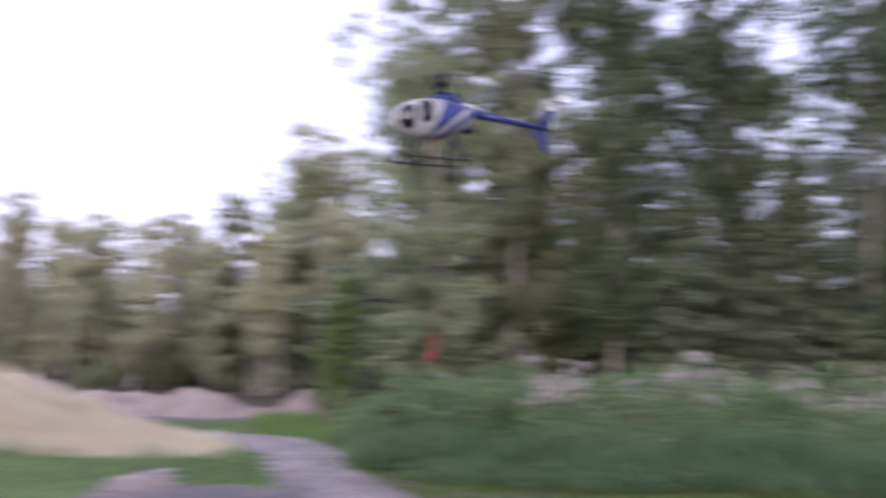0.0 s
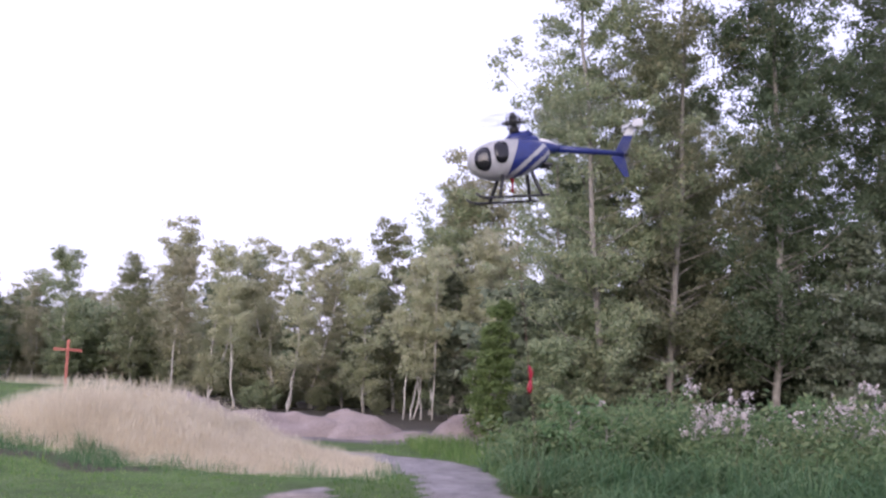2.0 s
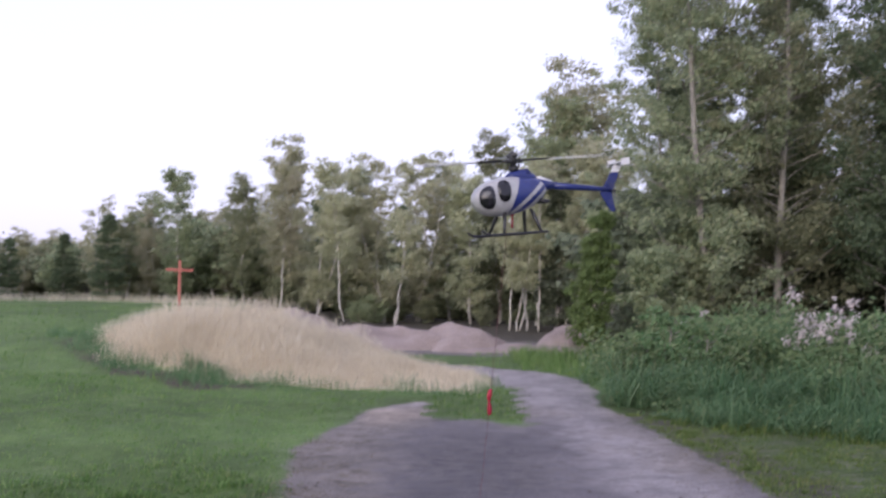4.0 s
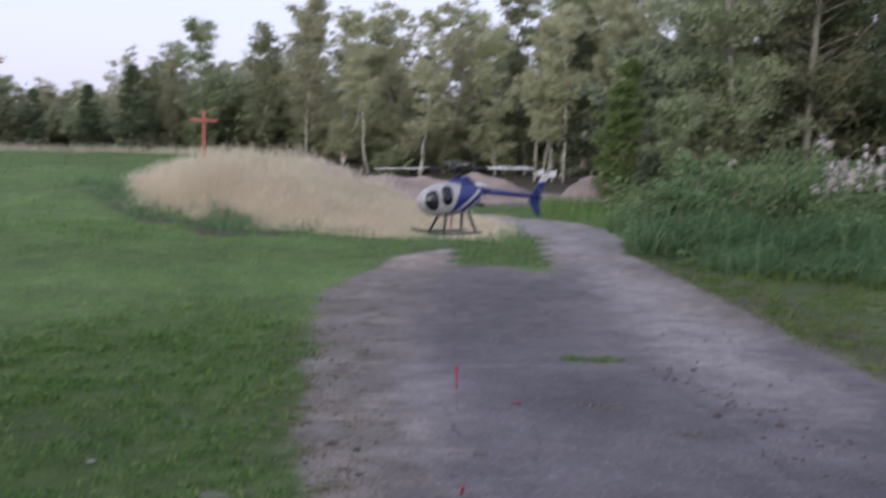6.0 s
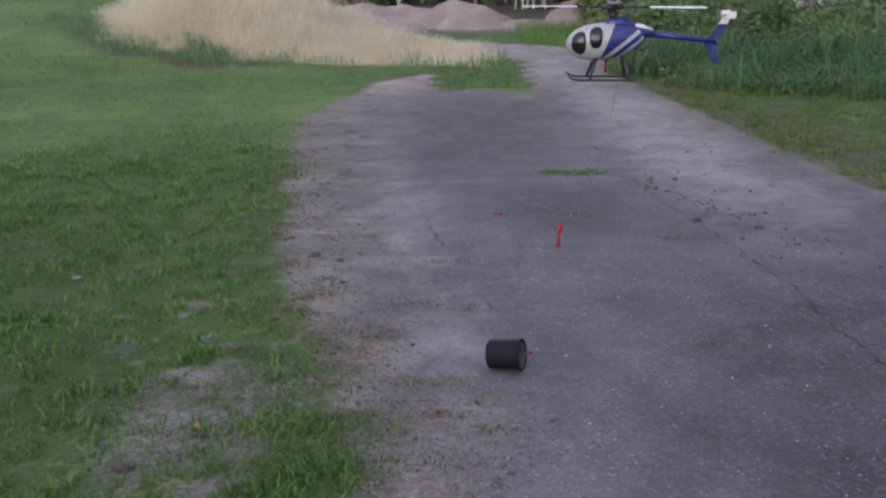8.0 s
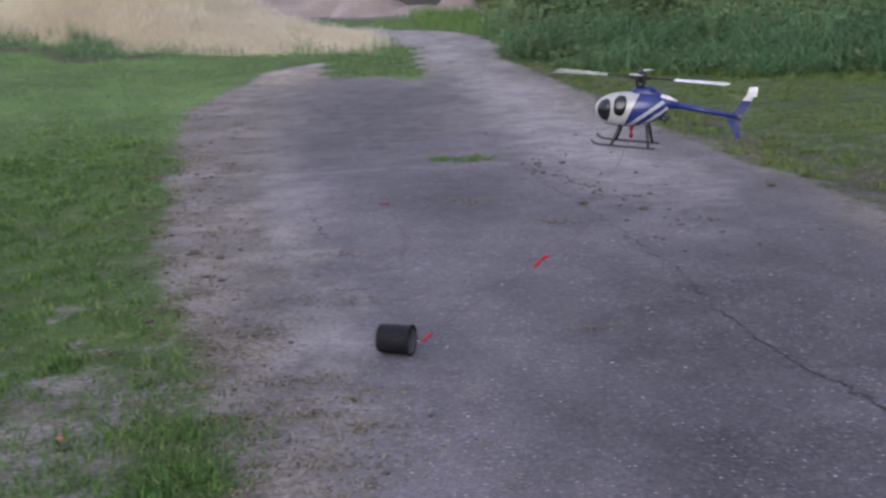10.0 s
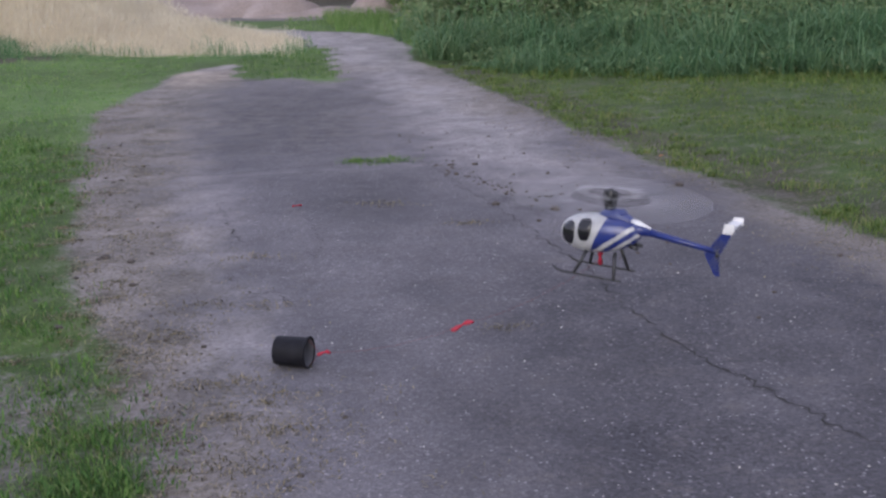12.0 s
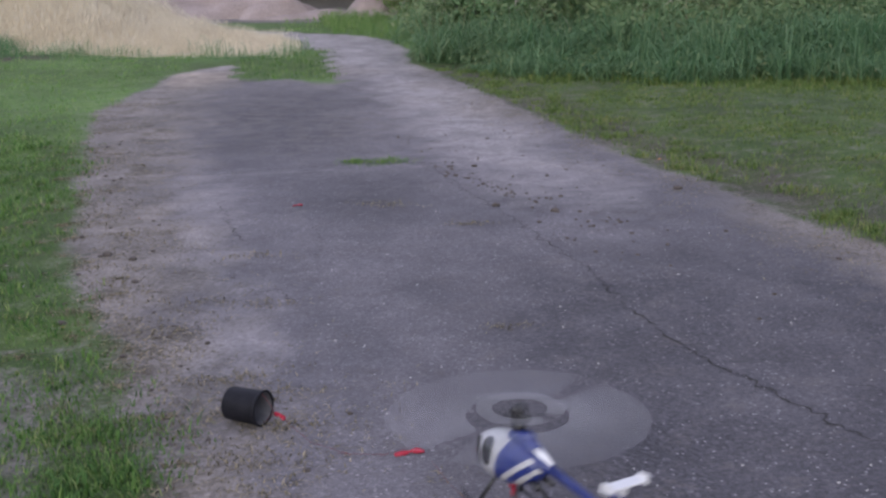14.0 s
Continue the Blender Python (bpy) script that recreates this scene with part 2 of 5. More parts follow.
LEAF_BIRCH = leafy("birch_leaves", [(0.31, 0.35, 0.225), (0.43, 0.46, 0.29), (0.54, 0.54, 0.355), (0.65, 0.57, 0.37)], 0.55, 0.65, 0.5, 0.6)
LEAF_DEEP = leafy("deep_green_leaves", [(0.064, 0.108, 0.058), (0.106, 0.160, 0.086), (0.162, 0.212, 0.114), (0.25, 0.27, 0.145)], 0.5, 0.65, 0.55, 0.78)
LEAF_DARK = leafy("dark_leaves", [(0.11, 0.14, 0.09), (0.175, 0.205, 0.13), (0.26, 0.28, 0.175)], 0.45, 0.65, 0.6, 0.7)
LEAF_CEDAR = leafy("cedar_sprays", [(0.08, 0.15, 0.045), (0.15, 0.24, 0.075), (0.24, 0.33, 0.11)], 0.45, 0.65, 2.0, 0.6)
LEAF_GOLD = leafy("golden_leaves", [(0.25, 0.175, 0.07), (0.37, 0.27, 0.11), (0.48, 0.37, 0.17)], 0.45)
LAWN = leafy("lawn_blades", [(0.019, 0.056, 0.012), (0.048, 0.122, 0.021), (0.104, 0.205, 0.038), (0.245, 0.255, 0.105)], 0.3, 0.65, 2.5, 0.42)
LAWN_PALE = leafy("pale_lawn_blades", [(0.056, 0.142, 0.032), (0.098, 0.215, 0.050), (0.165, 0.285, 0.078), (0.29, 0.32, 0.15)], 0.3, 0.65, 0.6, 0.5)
HAY = leafy("dry_grass_blades", [(0.50, 0.455, 0.30), (0.77, 0.72, 0.52), (0.90, 0.865, 0.69)], 0.5, 0.7, 0.9, 0.7)
REED = leafy("green_weed_blades", [(0.038, 0.110, 0.050), (0.088, 0.215, 0.095), (0.165, 0.315, 0.145), (0.33, 0.40, 0.21)], 0.45, 0.65, 0.8, 0.6)
WEED = leafy("tall_weed_leaves", [(0.058, 0.125, 0.055), (0.115, 0.215, 0.09), (0.20, 0.29, 0.13), (0.37, 0.37, 0.21)], 0.45, 0.65, 0.7, 0.6)
VERGE = leafy("verge_blades", [(0.030, 0.055, 0.015), (0.070, 0.120, 0.024), (0.130, 0.190, 0.040), (0.23, 0.195, 0.095)], 0.3, 0.65, 2.0, 0.45)
CLIPPING = leafy("clippings", [(0.035, 0.03, 0.018), (0.09, 0.08, 0.042), (0.20, 0.175, 0.10), (0.36, 0.31, 0.20)], 0.2)
FLUFF = leafy("seed_fluff", [(0.34, 0.29, 0.28), (0.5, 0.44, 0.43), (0.66, 0.60, 0.60)], 0.4)


# ---------- mesh helpers ----------
def fast_mesh(name, verts, faces, mat, smooth=False):
    """A mesh from arrays: verts (n, 3), faces (m, k) all with k corners."""
    verts, faces = np.asarray(verts, np.float32), np.asarray(faces, np.int32)
    me = bpy.data.meshes.new(name)
    m, k = faces.shape
    me.vertices.add(len(verts))
    me.vertices.foreach_set("co", verts.ravel())
    me.loops.add(m * k)
    me.loops.foreach_set("vertex_index", faces.ravel())
    me.polygons.add(m)
    me.polygons.foreach_set("loop_start", np.arange(m, dtype=np.int32) * k)
    me.polygons.foreach_set("loop_total", np.full(m, k, np.int32))
    me.polygons.foreach_set("use_smooth", np.full(m, smooth))
    me.update(calc_edges=True)
    me.materials.append(mat)
    return me


def stuff(name, verts, faces, mat, label, category):
    return tagged(new(name, fast_mesh(name, verts, faces, mat)), label, category, kind="stuff")


def part(name, bm, mat, parent=None, label="", smooth=True):
    me = bpy.data.meshes.new(name)
    bmesh.ops.recalc_face_normals(bm, faces=bm.faces)
    bm.to_mesh(me)
    bm.free()
    for p in me.polygons:
        p.use_smooth = smooth
    me.materials.append(mat)
    ob = new(name, me)
    if parent is not None:
        ob.parent = parent
    if label:
        ob["label"] = label
    return ob


def tube(bm, pts, radii, sides=8, caps=True):
    """A tapered tube along pts, added to bm."""
    pts = [Vector(p) for p in pts]
    rings = []
    for i, p in enumerate(pts):
        d = (pts[min(i + 1, len(pts) - 1)] - pts[max(i - 1, 0)]).normalized()
        a = d.orthogonal().normalized() if abs(d.z) > 0.9 else d.cross(Vector((0, 0, 1))).normalized()
        if abs(d.z) > 0.9:
            a = (Vector((1, 0, 0)) - d * d.x).normalized()
        c = d.cross(a)
        rings.append([bm.verts.new(p + radii[i] * (math.cos(s) * a + math.sin(s) * c)) for s in (2 * math.pi * k / sides for k in range(sides))])
    for r0, r1 in zip(rings, rings[1:]):
        for k in range(sides):
            bm.faces.new((r0[k], r0[(k + 1) % sides], r1[(k + 1) % sides], r1[k]))
    if caps:
        bm.faces.new(rings[0][::-1])
        bm.faces.new(rings[-1])
    return bm


def box(bm, size, m=None, bevel=0.0):
    r = bmesh.ops.create_cube(bm, size=1.0, matrix=(m or Matrix()) @ Matrix.Diagonal((*size, 1)))
    if bevel:
        es = list({e for v in r["verts"] for e in v.link_edges})
        bmesh.ops.bevel(bm, geom=es, offset=bevel, segments=2, affect="EDGES")
    return bm


def leaves(rng, centres, spread, count, size, flat=0.5, slim=0.42, simple=False):
    """Diamond leaves scattered round clump centres: verts and quads."""
    n = len(centres) * count
    c = np.repeat(np.asarray(centres), count, 0) + rng.normal(0, 1, (n, 3)) * spread
    a = rng.normal(0, 1, (n, 3))
    a[:, 2] *= flat
    a /= np.linalg.norm(a, axis=1, keepdims=True)
    b = np.cross(a, rng.normal(0, 1, (n, 3)))
    b /= np.linalg.norm(b, axis=1, keepdims=True)
    s = size * rng.uniform(0.55, 1.25, (n, 1))
    if simple:
        v = np.stack([c - a * s * 0.4 - b * s * slim, c - a * s * 0.4 + b * s * slim * 0.8, c + a * s * 0.6], 1).reshape(-1, 3)
        return v, np.arange(3 * n).reshape(n, 3)
    v = np.stack([c - a * s * 0.5, c + b * s * slim, c + a * s * 0.5, c - b * s * slim], 1).reshape(-1, 3)
    return v, np.arange(4 * n).reshape(n, 4)


# ---------- ground ----------
def smooth(a, b, x):
    t = np.clip((x - a) / (b - a), 0, 1)
    return t * t * (3 - 2 * t)


def wobble(x, y, s=1.0):
    return (np.sin(1.7 * s * x + 0.6) * np.sin(1.3 * s * y + 1.1) + 0.5 * np.sin(3.9 * s * x - 2.1 * s * y) + 0.3 * np.sin(8.3 * s * y + 5.1 * s * x)) / 1.8


def lattice(i, j, seed):
    """A fixed chance value from 0 to 1 for each knot of a grid."""
    h = (i.astype(np.int64) * 374761393 + j.astype(np.int64) * 668265263 + seed * 974634777) & 0x7FFFFFFF
    h = ((h ^ (h >> 13)) * 1274126177) & 0x7FFFFFFF
    return ((h ^ (h >> 16)) & 0xFFFF) / 65535.0


def drift(x, y, size, seed=0, octaves=3):
    """Uneven patches of about that size in metres, from -1 to 1."""
    x, y = np.broadcast_arrays(np.asarray(x, float), np.asarray(y, float))
    out, amp, total = 0.0, 1.0, 0.0
    for o in range(octaves):
        u, v = x / size + 11.3 * o + 5000, y / size + 7.7 * o + 5000
        i, j = np.floor(u), np.floor(v)
        fu, fv = u - i, v - j
        fu, fv = fu * fu * (3 - 2 * fu), fv * fv * (3 - 2 * fv)
        a = lattice(i, j, seed + o) * (1 - fu) + lattice(i + 1, j, seed + o) * fu
        b = lattice(i, j + 1, seed + o) * (1 - fu) + lattice(i + 1, j + 1, seed + o) * fu
        out = out + amp * (2 * (a * (1 - fv) + b * fv) - 1)
        total += amp
        amp, size = amp * 0.55, size * 0.45
    return out / total * 1.5


def road_left(y):
    return np.interp(y, [1, 2.8, 3.4, 5.2, 7.3, 10.7, 12.2, 14.2, 15.4, 17], [0.1, -0.24, -0.36, -0.80, -1.07, -1.42, -1.2, -0.9, -0.25, 0.6])


def road_right(y):
    return np.interp(y, [1, 5.0, 6.6, 8.2, 10.8, 14.3, 15.2, 17.5, 19.2, 20.6, 21.4], [3.4, 2.95, 2.69, 2.5, 2.38, 2.12, 2.0, 2.3, 2.25, 1.7, 0.6])


def tar_left(y):
    return np.interp(y, [1, 2.8, 3.5, 4.9, 6.0, 7.9, 11.2, 13.4], [0.2, 0.03, -0.08, -0.2, -0.36, -0.5, -0.53, -0.2])


def height(x, y):
    x, y = np.asarray(x, float), np.asarray(y, float)
    z = 0.68 * smooth(-2.0, -9.0, x) * smooth(9, 30, y)
    z = z + 0.55 * np.exp(-((x + 4.0) / 2.6) ** 2 - ((y - 21.0) / 2.6) ** 2)
    z = z + 0.05 * smooth(-0.9, -1.6, x + 1.0 * (y < 5) * 0) * wobble(x, y, 0.8) * smooth(2, 6, y)
    z = z + 0.012 * wobble(x, y, 1.6) + 0.10 * smooth(2.9, 4.5, x)
    return z


def road_mask(x, y):
    """1 on the track, falling to 0 over its ragged edges."""
    e = 0.07 * wobble(x, y, 3.0)
    left = np.where(y < 16.6, road_left(y), np.where(y < 19.4, 0.75, -2.5)) + e
    right = np.where(y < 21.4, road_right(y), -40.0) + e
    return smooth(-0.12, 0.12, x - left) * smooth(-0.12, 0.12, right - x) * smooth(21.6, 21.2, y - 0.1 * e) * smooth(0, 0.1, 30 - np.abs(x))


def island_mask(x, y):
    u = (x - 0.36) / 0.58
    lo, hi = 13.5 - 0.7 * smooth(0.3, 0.9, x) + 0.2 * drift(x, y, 0.4, 77), 16.0 + 1.5 * smooth(-0.3, 0.8, x)
    return smooth(1.25, 0.7, np.abs(u) * (1 - 0.18 * smooth(14, 17.5, y)) + 0.30 * wobble(x, y, 6) + 0.16 * wobble(y, x, 13)) * smooth(lo - 0.5, lo + 0.35, y + 0.2 * wobble(x, y, 7)) * smooth(hi + 0.4, hi - 0.4, y)


def hay_foot(x):
    return np.interp(x, [-9, -7.5, -5.0, -2.8, -1.5, 0.5, 0.75], [25.0, 22.0, 18.0, 16.9, 16.6, 16.6, 17.2])


def bare_strip(x, y):
    """Turned brown soil along the foot of the dry grass."""
    return smooth(0.62, 0.2, np.abs(y - hay_foot(x) + 0.45 + 0.25 * drift(x, y, 0.9, 3))) * smooth(-2.0, -3.2, x) * smooth(-7.2, -6.4, x)


def hay_mask(x, y):
    foot = hay_foot(x) + 0.35 * drift(x, y, 1.1, 41) + 0.12 * drift(x, y, 0.3, 42)
    back = np.interp(x, [-9, -6, -2, 0.7], [27.0, 25.5, 22.5, 18.9])
    return smooth(-0.5, 0.7, y - foot) * smooth(0.3, -0.3, y - back) * smooth(0.85, 0.45, x + 0.2 * drift(x, y, 0.5, 43)) * smooth(-6.35, -5.5, x + 0.4 * drift(x, y, 0.8, 44))


def ragged(x, y):
    """Worn, patchy turf beside the track: 1 where the grass has gone."""
    d = road_left(y) - x
    p = 0.9 * drift(x, y, 0.5, 31) + 0.5 * drift(x, y, 0.12, 32)
    return smooth(0.2, 0.75, p + 0.3 * smooth(4.6, 3.2, y)) * smooth(1.1, 0.4, d) * smooth(0.12, 0.4, d) * smooth(7.5, 4.5, y)


def build_ground():
    def steps(a, b, d, grow):
        out = [a]
        while out[-1] < b:
            out.append(out[-1] + d)
            d *= grow
        return out

    xr = steps(4.2, 900, 0.05, 1.075)
    xs = np.array([-v for v in xr[::-1]] + list(np.arange(-4.15, 4.19, 0.05)) + xr)
    ys = np.array([-v for v in steps(0.0, 700, 0.4, 1.3)[::-1]][:-1] + list(np.arange(0, 2.2, 0.2)) + list(np.arange(2.2, 8.4, 0.05)) + steps(8.4, 1500, 0.06, 1.022))
    X, Y = np.meshgrid(xs, ys)
    far = smooth(60, 200, np.hypot(X, Y))
    Z = height(X, Y) * (1 - far)
    road, isl, hay = road_mask(X, Y), island_mask(X, Y), hay_mask(X, Y)
    w1, w2 = wobble(X, Y, 5.0), wobble(X + 7, Y - 3, 2.0)
    tar = smooth(-0.32, 0.32, X - tar_left(Y) + 0.14 * w1 + 0.12 * w2) * smooth(2.9, 2.3, X + 0.1 * w2) * smooth(14.4, 12.9, Y + 0.3 * w1) * smooth(1.3, 0.6, (X - 0.6) * smooth(8.0, 10.5, Y) + 0.2 * w2)
    dust = 0.95 * smooth(0.75, 1.75, X + 0.15 * w1) * (1 - 0.6 * smooth(1.9, 2.6, X + 0.2 * w2) * smooth(9.5, 7.5, Y)) * smooth(4.8, 7.9, Y + 0.55 * X - 1.0 + 0.3 * w2)
    f1, f2, f3 = drift(X, Y, 0.9, 3), drift(X, Y * 0.45, 0.35, 9), drift(X, Y, 2.4, 21)
    # the pale dusty band along the asphalt's edge, and the drier middle of the track
    dust = np.maximum(dust, smooth(0.34, 0.04, np.abs(X - tar_left(Y) - 0.10 - 0.10 * f1)) * smooth(8.6, 7.0, Y) * smooth(2.6, 4.2, Y) * (0.5 + 0.5 * f2))
    dust = np.maximum(dust, 0.5 * np.exp(-((X + 0.12) / 0.24) ** 2 - ((Y - 6.1) / 0.8) ** 2) * (0.8 + 0.5 * f2))
    dust = np.maximum(dust, 0.24 * smooth(0.0, 0.8, f3 + 0.3 * f2) * smooth(12, 10, Y) * smooth(3.0, 4.5, Y))
    dust = dust * (1 - 0.35 * smooth(0.1, 0.8, f1))
    dust = np.maximum(dust, 0.6 * smooth(0.05, 0.0, np.abs(Y - 7.45 - 0.1 * w2)) * (np.abs(X - 0.2) < 0.9))
    soil = np.maximum(road, 0.72 * np.exp(-((X + 0.86) / 0.34) ** 2 - ((Y - 3.45) / 0.5) ** 2) * (0.8 + 0.9 * drift(X, Y, 0.22, 33)) + 0.25 * smooth(0.45, 0.0, road_left(Y) - X) * (Y < 14))
    soil = np.maximum(soil, 0.8 * ragged(X, Y))
    soil = np.maximum(soil, 0.45 * smooth(0.5, 0.0, np.abs(X - road_right(Y) - 0.1)) * (Y < 14) * (0.7 + 0.5 * w2))
    soil = np.maximum(soil, 0.9 * smooth(24.3, 25.2, Y + 0.4 * w2) * smooth(33, 30, Y) * smooth(-5, -3, X) * smooth(6, 4, X))
    soil = soil * (1 - isl)
    sand = 0.8 * smooth(0.9, 0.2, np.abs(X + 0.55 + 0.2 * w1)) * smooth(11.6, 14.0, Y + 0.4 * w2) * smooth(16.4, 15.0, Y) * road * (1 - isl)
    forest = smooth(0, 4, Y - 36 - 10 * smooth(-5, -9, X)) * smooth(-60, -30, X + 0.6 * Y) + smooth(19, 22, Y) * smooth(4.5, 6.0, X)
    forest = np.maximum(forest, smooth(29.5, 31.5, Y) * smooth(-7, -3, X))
    straw = hay
    d = X - road_right(Y) + 0.15 * w1
    verge = (0.24 + 0.46 * smooth(0.9, 0.3, d) + 0.2 * w2) * smooth(-0.25, 0.15, d) * smooth(3.0, 1.6, d) * smooth(15.5, 13.5, Y)
    nx, ny = len(xs), len(ys)
    idx = np.arange(nx * ny).reshape(ny, nx)
    f = np.stack([idx[:-1, :-1], idx[:-1, 1:], idx[1:, 1:], idx[1:, :-1]], -1).reshape(-1, 4)
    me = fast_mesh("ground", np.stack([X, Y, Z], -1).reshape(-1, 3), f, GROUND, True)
    # newer asphalt at near right; its darkness also stands in for lens corner falloff
    fresh_and_shade = smooth(0.25, 1.3, X + 0.2 * w2) * smooth(6.2, 3.7, Y + 0.25 * w1) * (1 - 0.9 * np.clip(dust, 0, 1))
    # brown soil shows again towards the verge
    dust = dust * (0.25 + 0.75 * smooth(-0.05, 0.75, road_right(Y) - X + 0.25 * f1)) * (1 - 0.3 * smooth(0.0, 0.7, f2))
    # these two dark patches put the shading of low crests into the asphalt's colour
    patch = np.exp(-(np.abs((X - 0.22 - 0.1 * f1) / 0.62) ** 3) - (np.abs((Y - 9.9) / 2.1) ** 3)) * (0.75 + 0.4 * f2)
    patch = np.maximum(patch, np.exp(-(np.abs((X - 0.55 - 0.12 * f1) / 0.55) ** 3) - (np.abs((Y - 6.6) / 0.85) ** 3)) * (0.6 + 0.4 * f2))
    fresh_and_shade = np.clip(np.maximum(fresh_and_shade * (0.85 + 0.5 * f1), patch), 0, 1)
    dust = np.maximum(dust * (1 - 0.8 * np.clip(patch, 0, 1)), 0.85 * smooth(13.0, 15.5, Y + 0.4 * f1))
    for name, w in (("pale", smooth(5.5, 11.0, Y) * np.maximum(smooth(1.6, 0.6, X), smooth(16, 18, Y)) * (0.75 + 0.5 * f3)), ("wet", np.clip(0.5 + 0.5 * f2 + 0.25 * f1, 0, 1)), ("duff", np.maximum(np.maximum(forest, verge), bare_strip(X, Y) * (0.75 + 0.5 * f2))), ("fresh_and_shade", fresh_and_shade), ("tar", tar * (0.72 + 0.28 * smooth(9.5, 7.0, Y)) * road * (1 - isl)), ("dust", dust * road * (1 - isl)), ("soil", soil), ("sand", sand), ("straw", straw)):
        a = me.attributes.new(name, "FLOAT", "POINT")
        a.data.foreach_set("value", np.clip(w, 0, 1).astype(np.float32).ravel())
    return tagged(new("ground", me), "mown lawn and a worn asphalt track with dusty soil shoulders", "ground", kind="structure")


build_ground()


# ---------- grass ----------
def blades(rng, x, y, tall, wide, lean, droop=0.5, z=None):
    """Two-segment bent blades rooted on the ground at x, y: verts, triangles."""
    n = len(x)
    z = height(x, y) if z is None else z
    root = np.stack([x, y, z - 0.004], -1)
    a = rng.uniform(0, 2 * np.pi, n)
    out = np.stack([np.cos(a), np.sin(a), np.zeros(n)], -1)
    side = np.stack([-np.sin(a), np.cos(a), np.zeros(n)], -1)
    t, w, l = tall[:, None], wide[:, None], (lean * rng.uniform(0.2, 1.0, n))[:, None]
    up = np.array([0, 0, 1.0])
    mid = root + t * (0.55 * up + 0.3 * l * out)
    tip = root + t * ((1 - 0.35 * droop * l) * up + l * out)
    v = np.stack([root - side * w * 0.5, root + side * w * 0.5, mid - side * w * 0.42, mid + side * w * 0.42, tip], 1).reshape(-1, 3)
    i = np.arange(n)[:, None] * 5
    f = np.concatenate([i + [0, 1, 3], i + [0, 3, 2], i + [2, 3, 4]], 0)
    return v, f


def join(parts):
    vs, fs, k = [], [], 0
    for v, f in parts:
        vs.append(v)
        fs.append(f + k)
        k += len(v)
    return np.concatenate(vs), np.concatenate(fs)


def scatter(rng, n, x0, x1, y0, y1, keep, power=1.0):
    """n tries in a rectangle, denser towards y0, kept by chance keep(x, y)."""
    x = rng.uniform(x0, x1, n)
    y = y0 + (y1 - y0) * rng.uniform(0, 1, n) ** power
    k = rng.uniform(0, 1, n) < keep(x, y)
    return x[k], y[k]


def build_lawn():
    rng = np.random.default_rng(4)

    def bare(x, y):
        return np.exp(-((x + 0.86) / 0.34) ** 2 - ((y - 3.45) / 0.5) ** 2) * (0.75 + 0.9 * drift(x, y, 0.22, 33)) + 0.5 * np.exp(-((x + 0.62) / 0.2) ** 2 - ((y - 4.9) / 0.35) ** 2)

    def left(x, y):
        d = road_left(y) - x
        return smooth(-0.10, 0.45, d + 0.22 * drift(x, y, 0.4, 73)) * (0.75 + 0.4 * drift(x, y, 0.3, 74)) * (0.85 + 0.45 * drift(x, y, 1.7, 75)) * (1 - 0.62 * np.clip(bare(x, y), 0, 1)) * (1 - 0.7 * ragged(x, y)) * (1 - hay_mask(x, y)) * (1 - 0.92 * bare_strip(x, y))

    def right(x, y):
        d = x - road_right(y)
        return (0.08 + 0.92 * smooth(0.0, 1.2, d + 0.5 * drift(x, y, 0.8, 72))) * (d > 0)

    def isl(x, y):
        return 0.55 * island_mask(x, y) * (0.6 + 0.6 * wobble(x, y, 6))

    def sow(rows):
        out = []
        for n, r, keep, power, size in rows:
            x, y = scatter(rng, n, *r, keep, power)
            s = size * rng.uniform(0.45, 1.25, len(x)) * (1 + 0.35 * wobble(x, y, 3)) * (1 + 1.3 * smooth(0.8, 0.0, weed_front(x) - y) * (x > 1.8) * (y < 16))
            s = s * (0.8 + 0.6 * drift(x, y, 0.09, 76, 2))
            out.append(blades(rng, x, y, np.maximum(s, 0.006), s * 0.09 + 0.0016 + 0.0006 * y / 4, 1.1))
        return out

    ps = sow([(260000, (-3.6, 0.1, 1.6, 10.5), lambda x, y: left(x, y) * smooth(10.5, 6.0, y) * smooth(1.5, 2.5, y) * smooth(-3.7, -2.7, x + 0.2 * wobble(x, y, 2)), 1.35, 0.036), (60000, (-8.0, 0.4, -4.0, 2.4), lambda x, y: left(x, y) * smooth(2.4, 1.6, y), 1.0, 0.04), (40000, (-8.0, -2.6, 1.6, 8.0), lambda x, y: left(x, y) * smooth(-2.6, -3.4, x) * smooth(8.0, 5.0, y), 1.0, 0.04), (9000, (-0.3, 1.2, 13.2, 17.8), isl, 1.0, 0.05)])
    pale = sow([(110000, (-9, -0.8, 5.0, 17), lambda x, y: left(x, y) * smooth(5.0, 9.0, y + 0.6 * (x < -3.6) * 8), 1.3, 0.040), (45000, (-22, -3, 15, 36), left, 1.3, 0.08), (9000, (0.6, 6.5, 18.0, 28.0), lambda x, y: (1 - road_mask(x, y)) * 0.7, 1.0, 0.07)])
    verge = sow([(130000, (2.2, 6.8, 4.6, 13.5), lambda x, y: right(x, y) * (0.62 + 0.75 * drift(x, y, 0.5, 71)), 1.2, 0.034)])
    # darker tufts along the ragged edge of the track
    for cx, cy in zip(rng.uniform(0, 1, 90), rng.uniform(0, 1, 90)):
        y0 = 5.0 + 9.0 * cy
        x0 = float(road_right(y0)) + 0.08 + 0.5 * cx ** 2
        m, r = int(rng.integers(30, 130)), rng.uniform(0.03, 0.09)
        x, y = rng.normal(x0, r, m), rng.normal(y0, r, m)
        s = rng.uniform(0.02, 0.06, m)
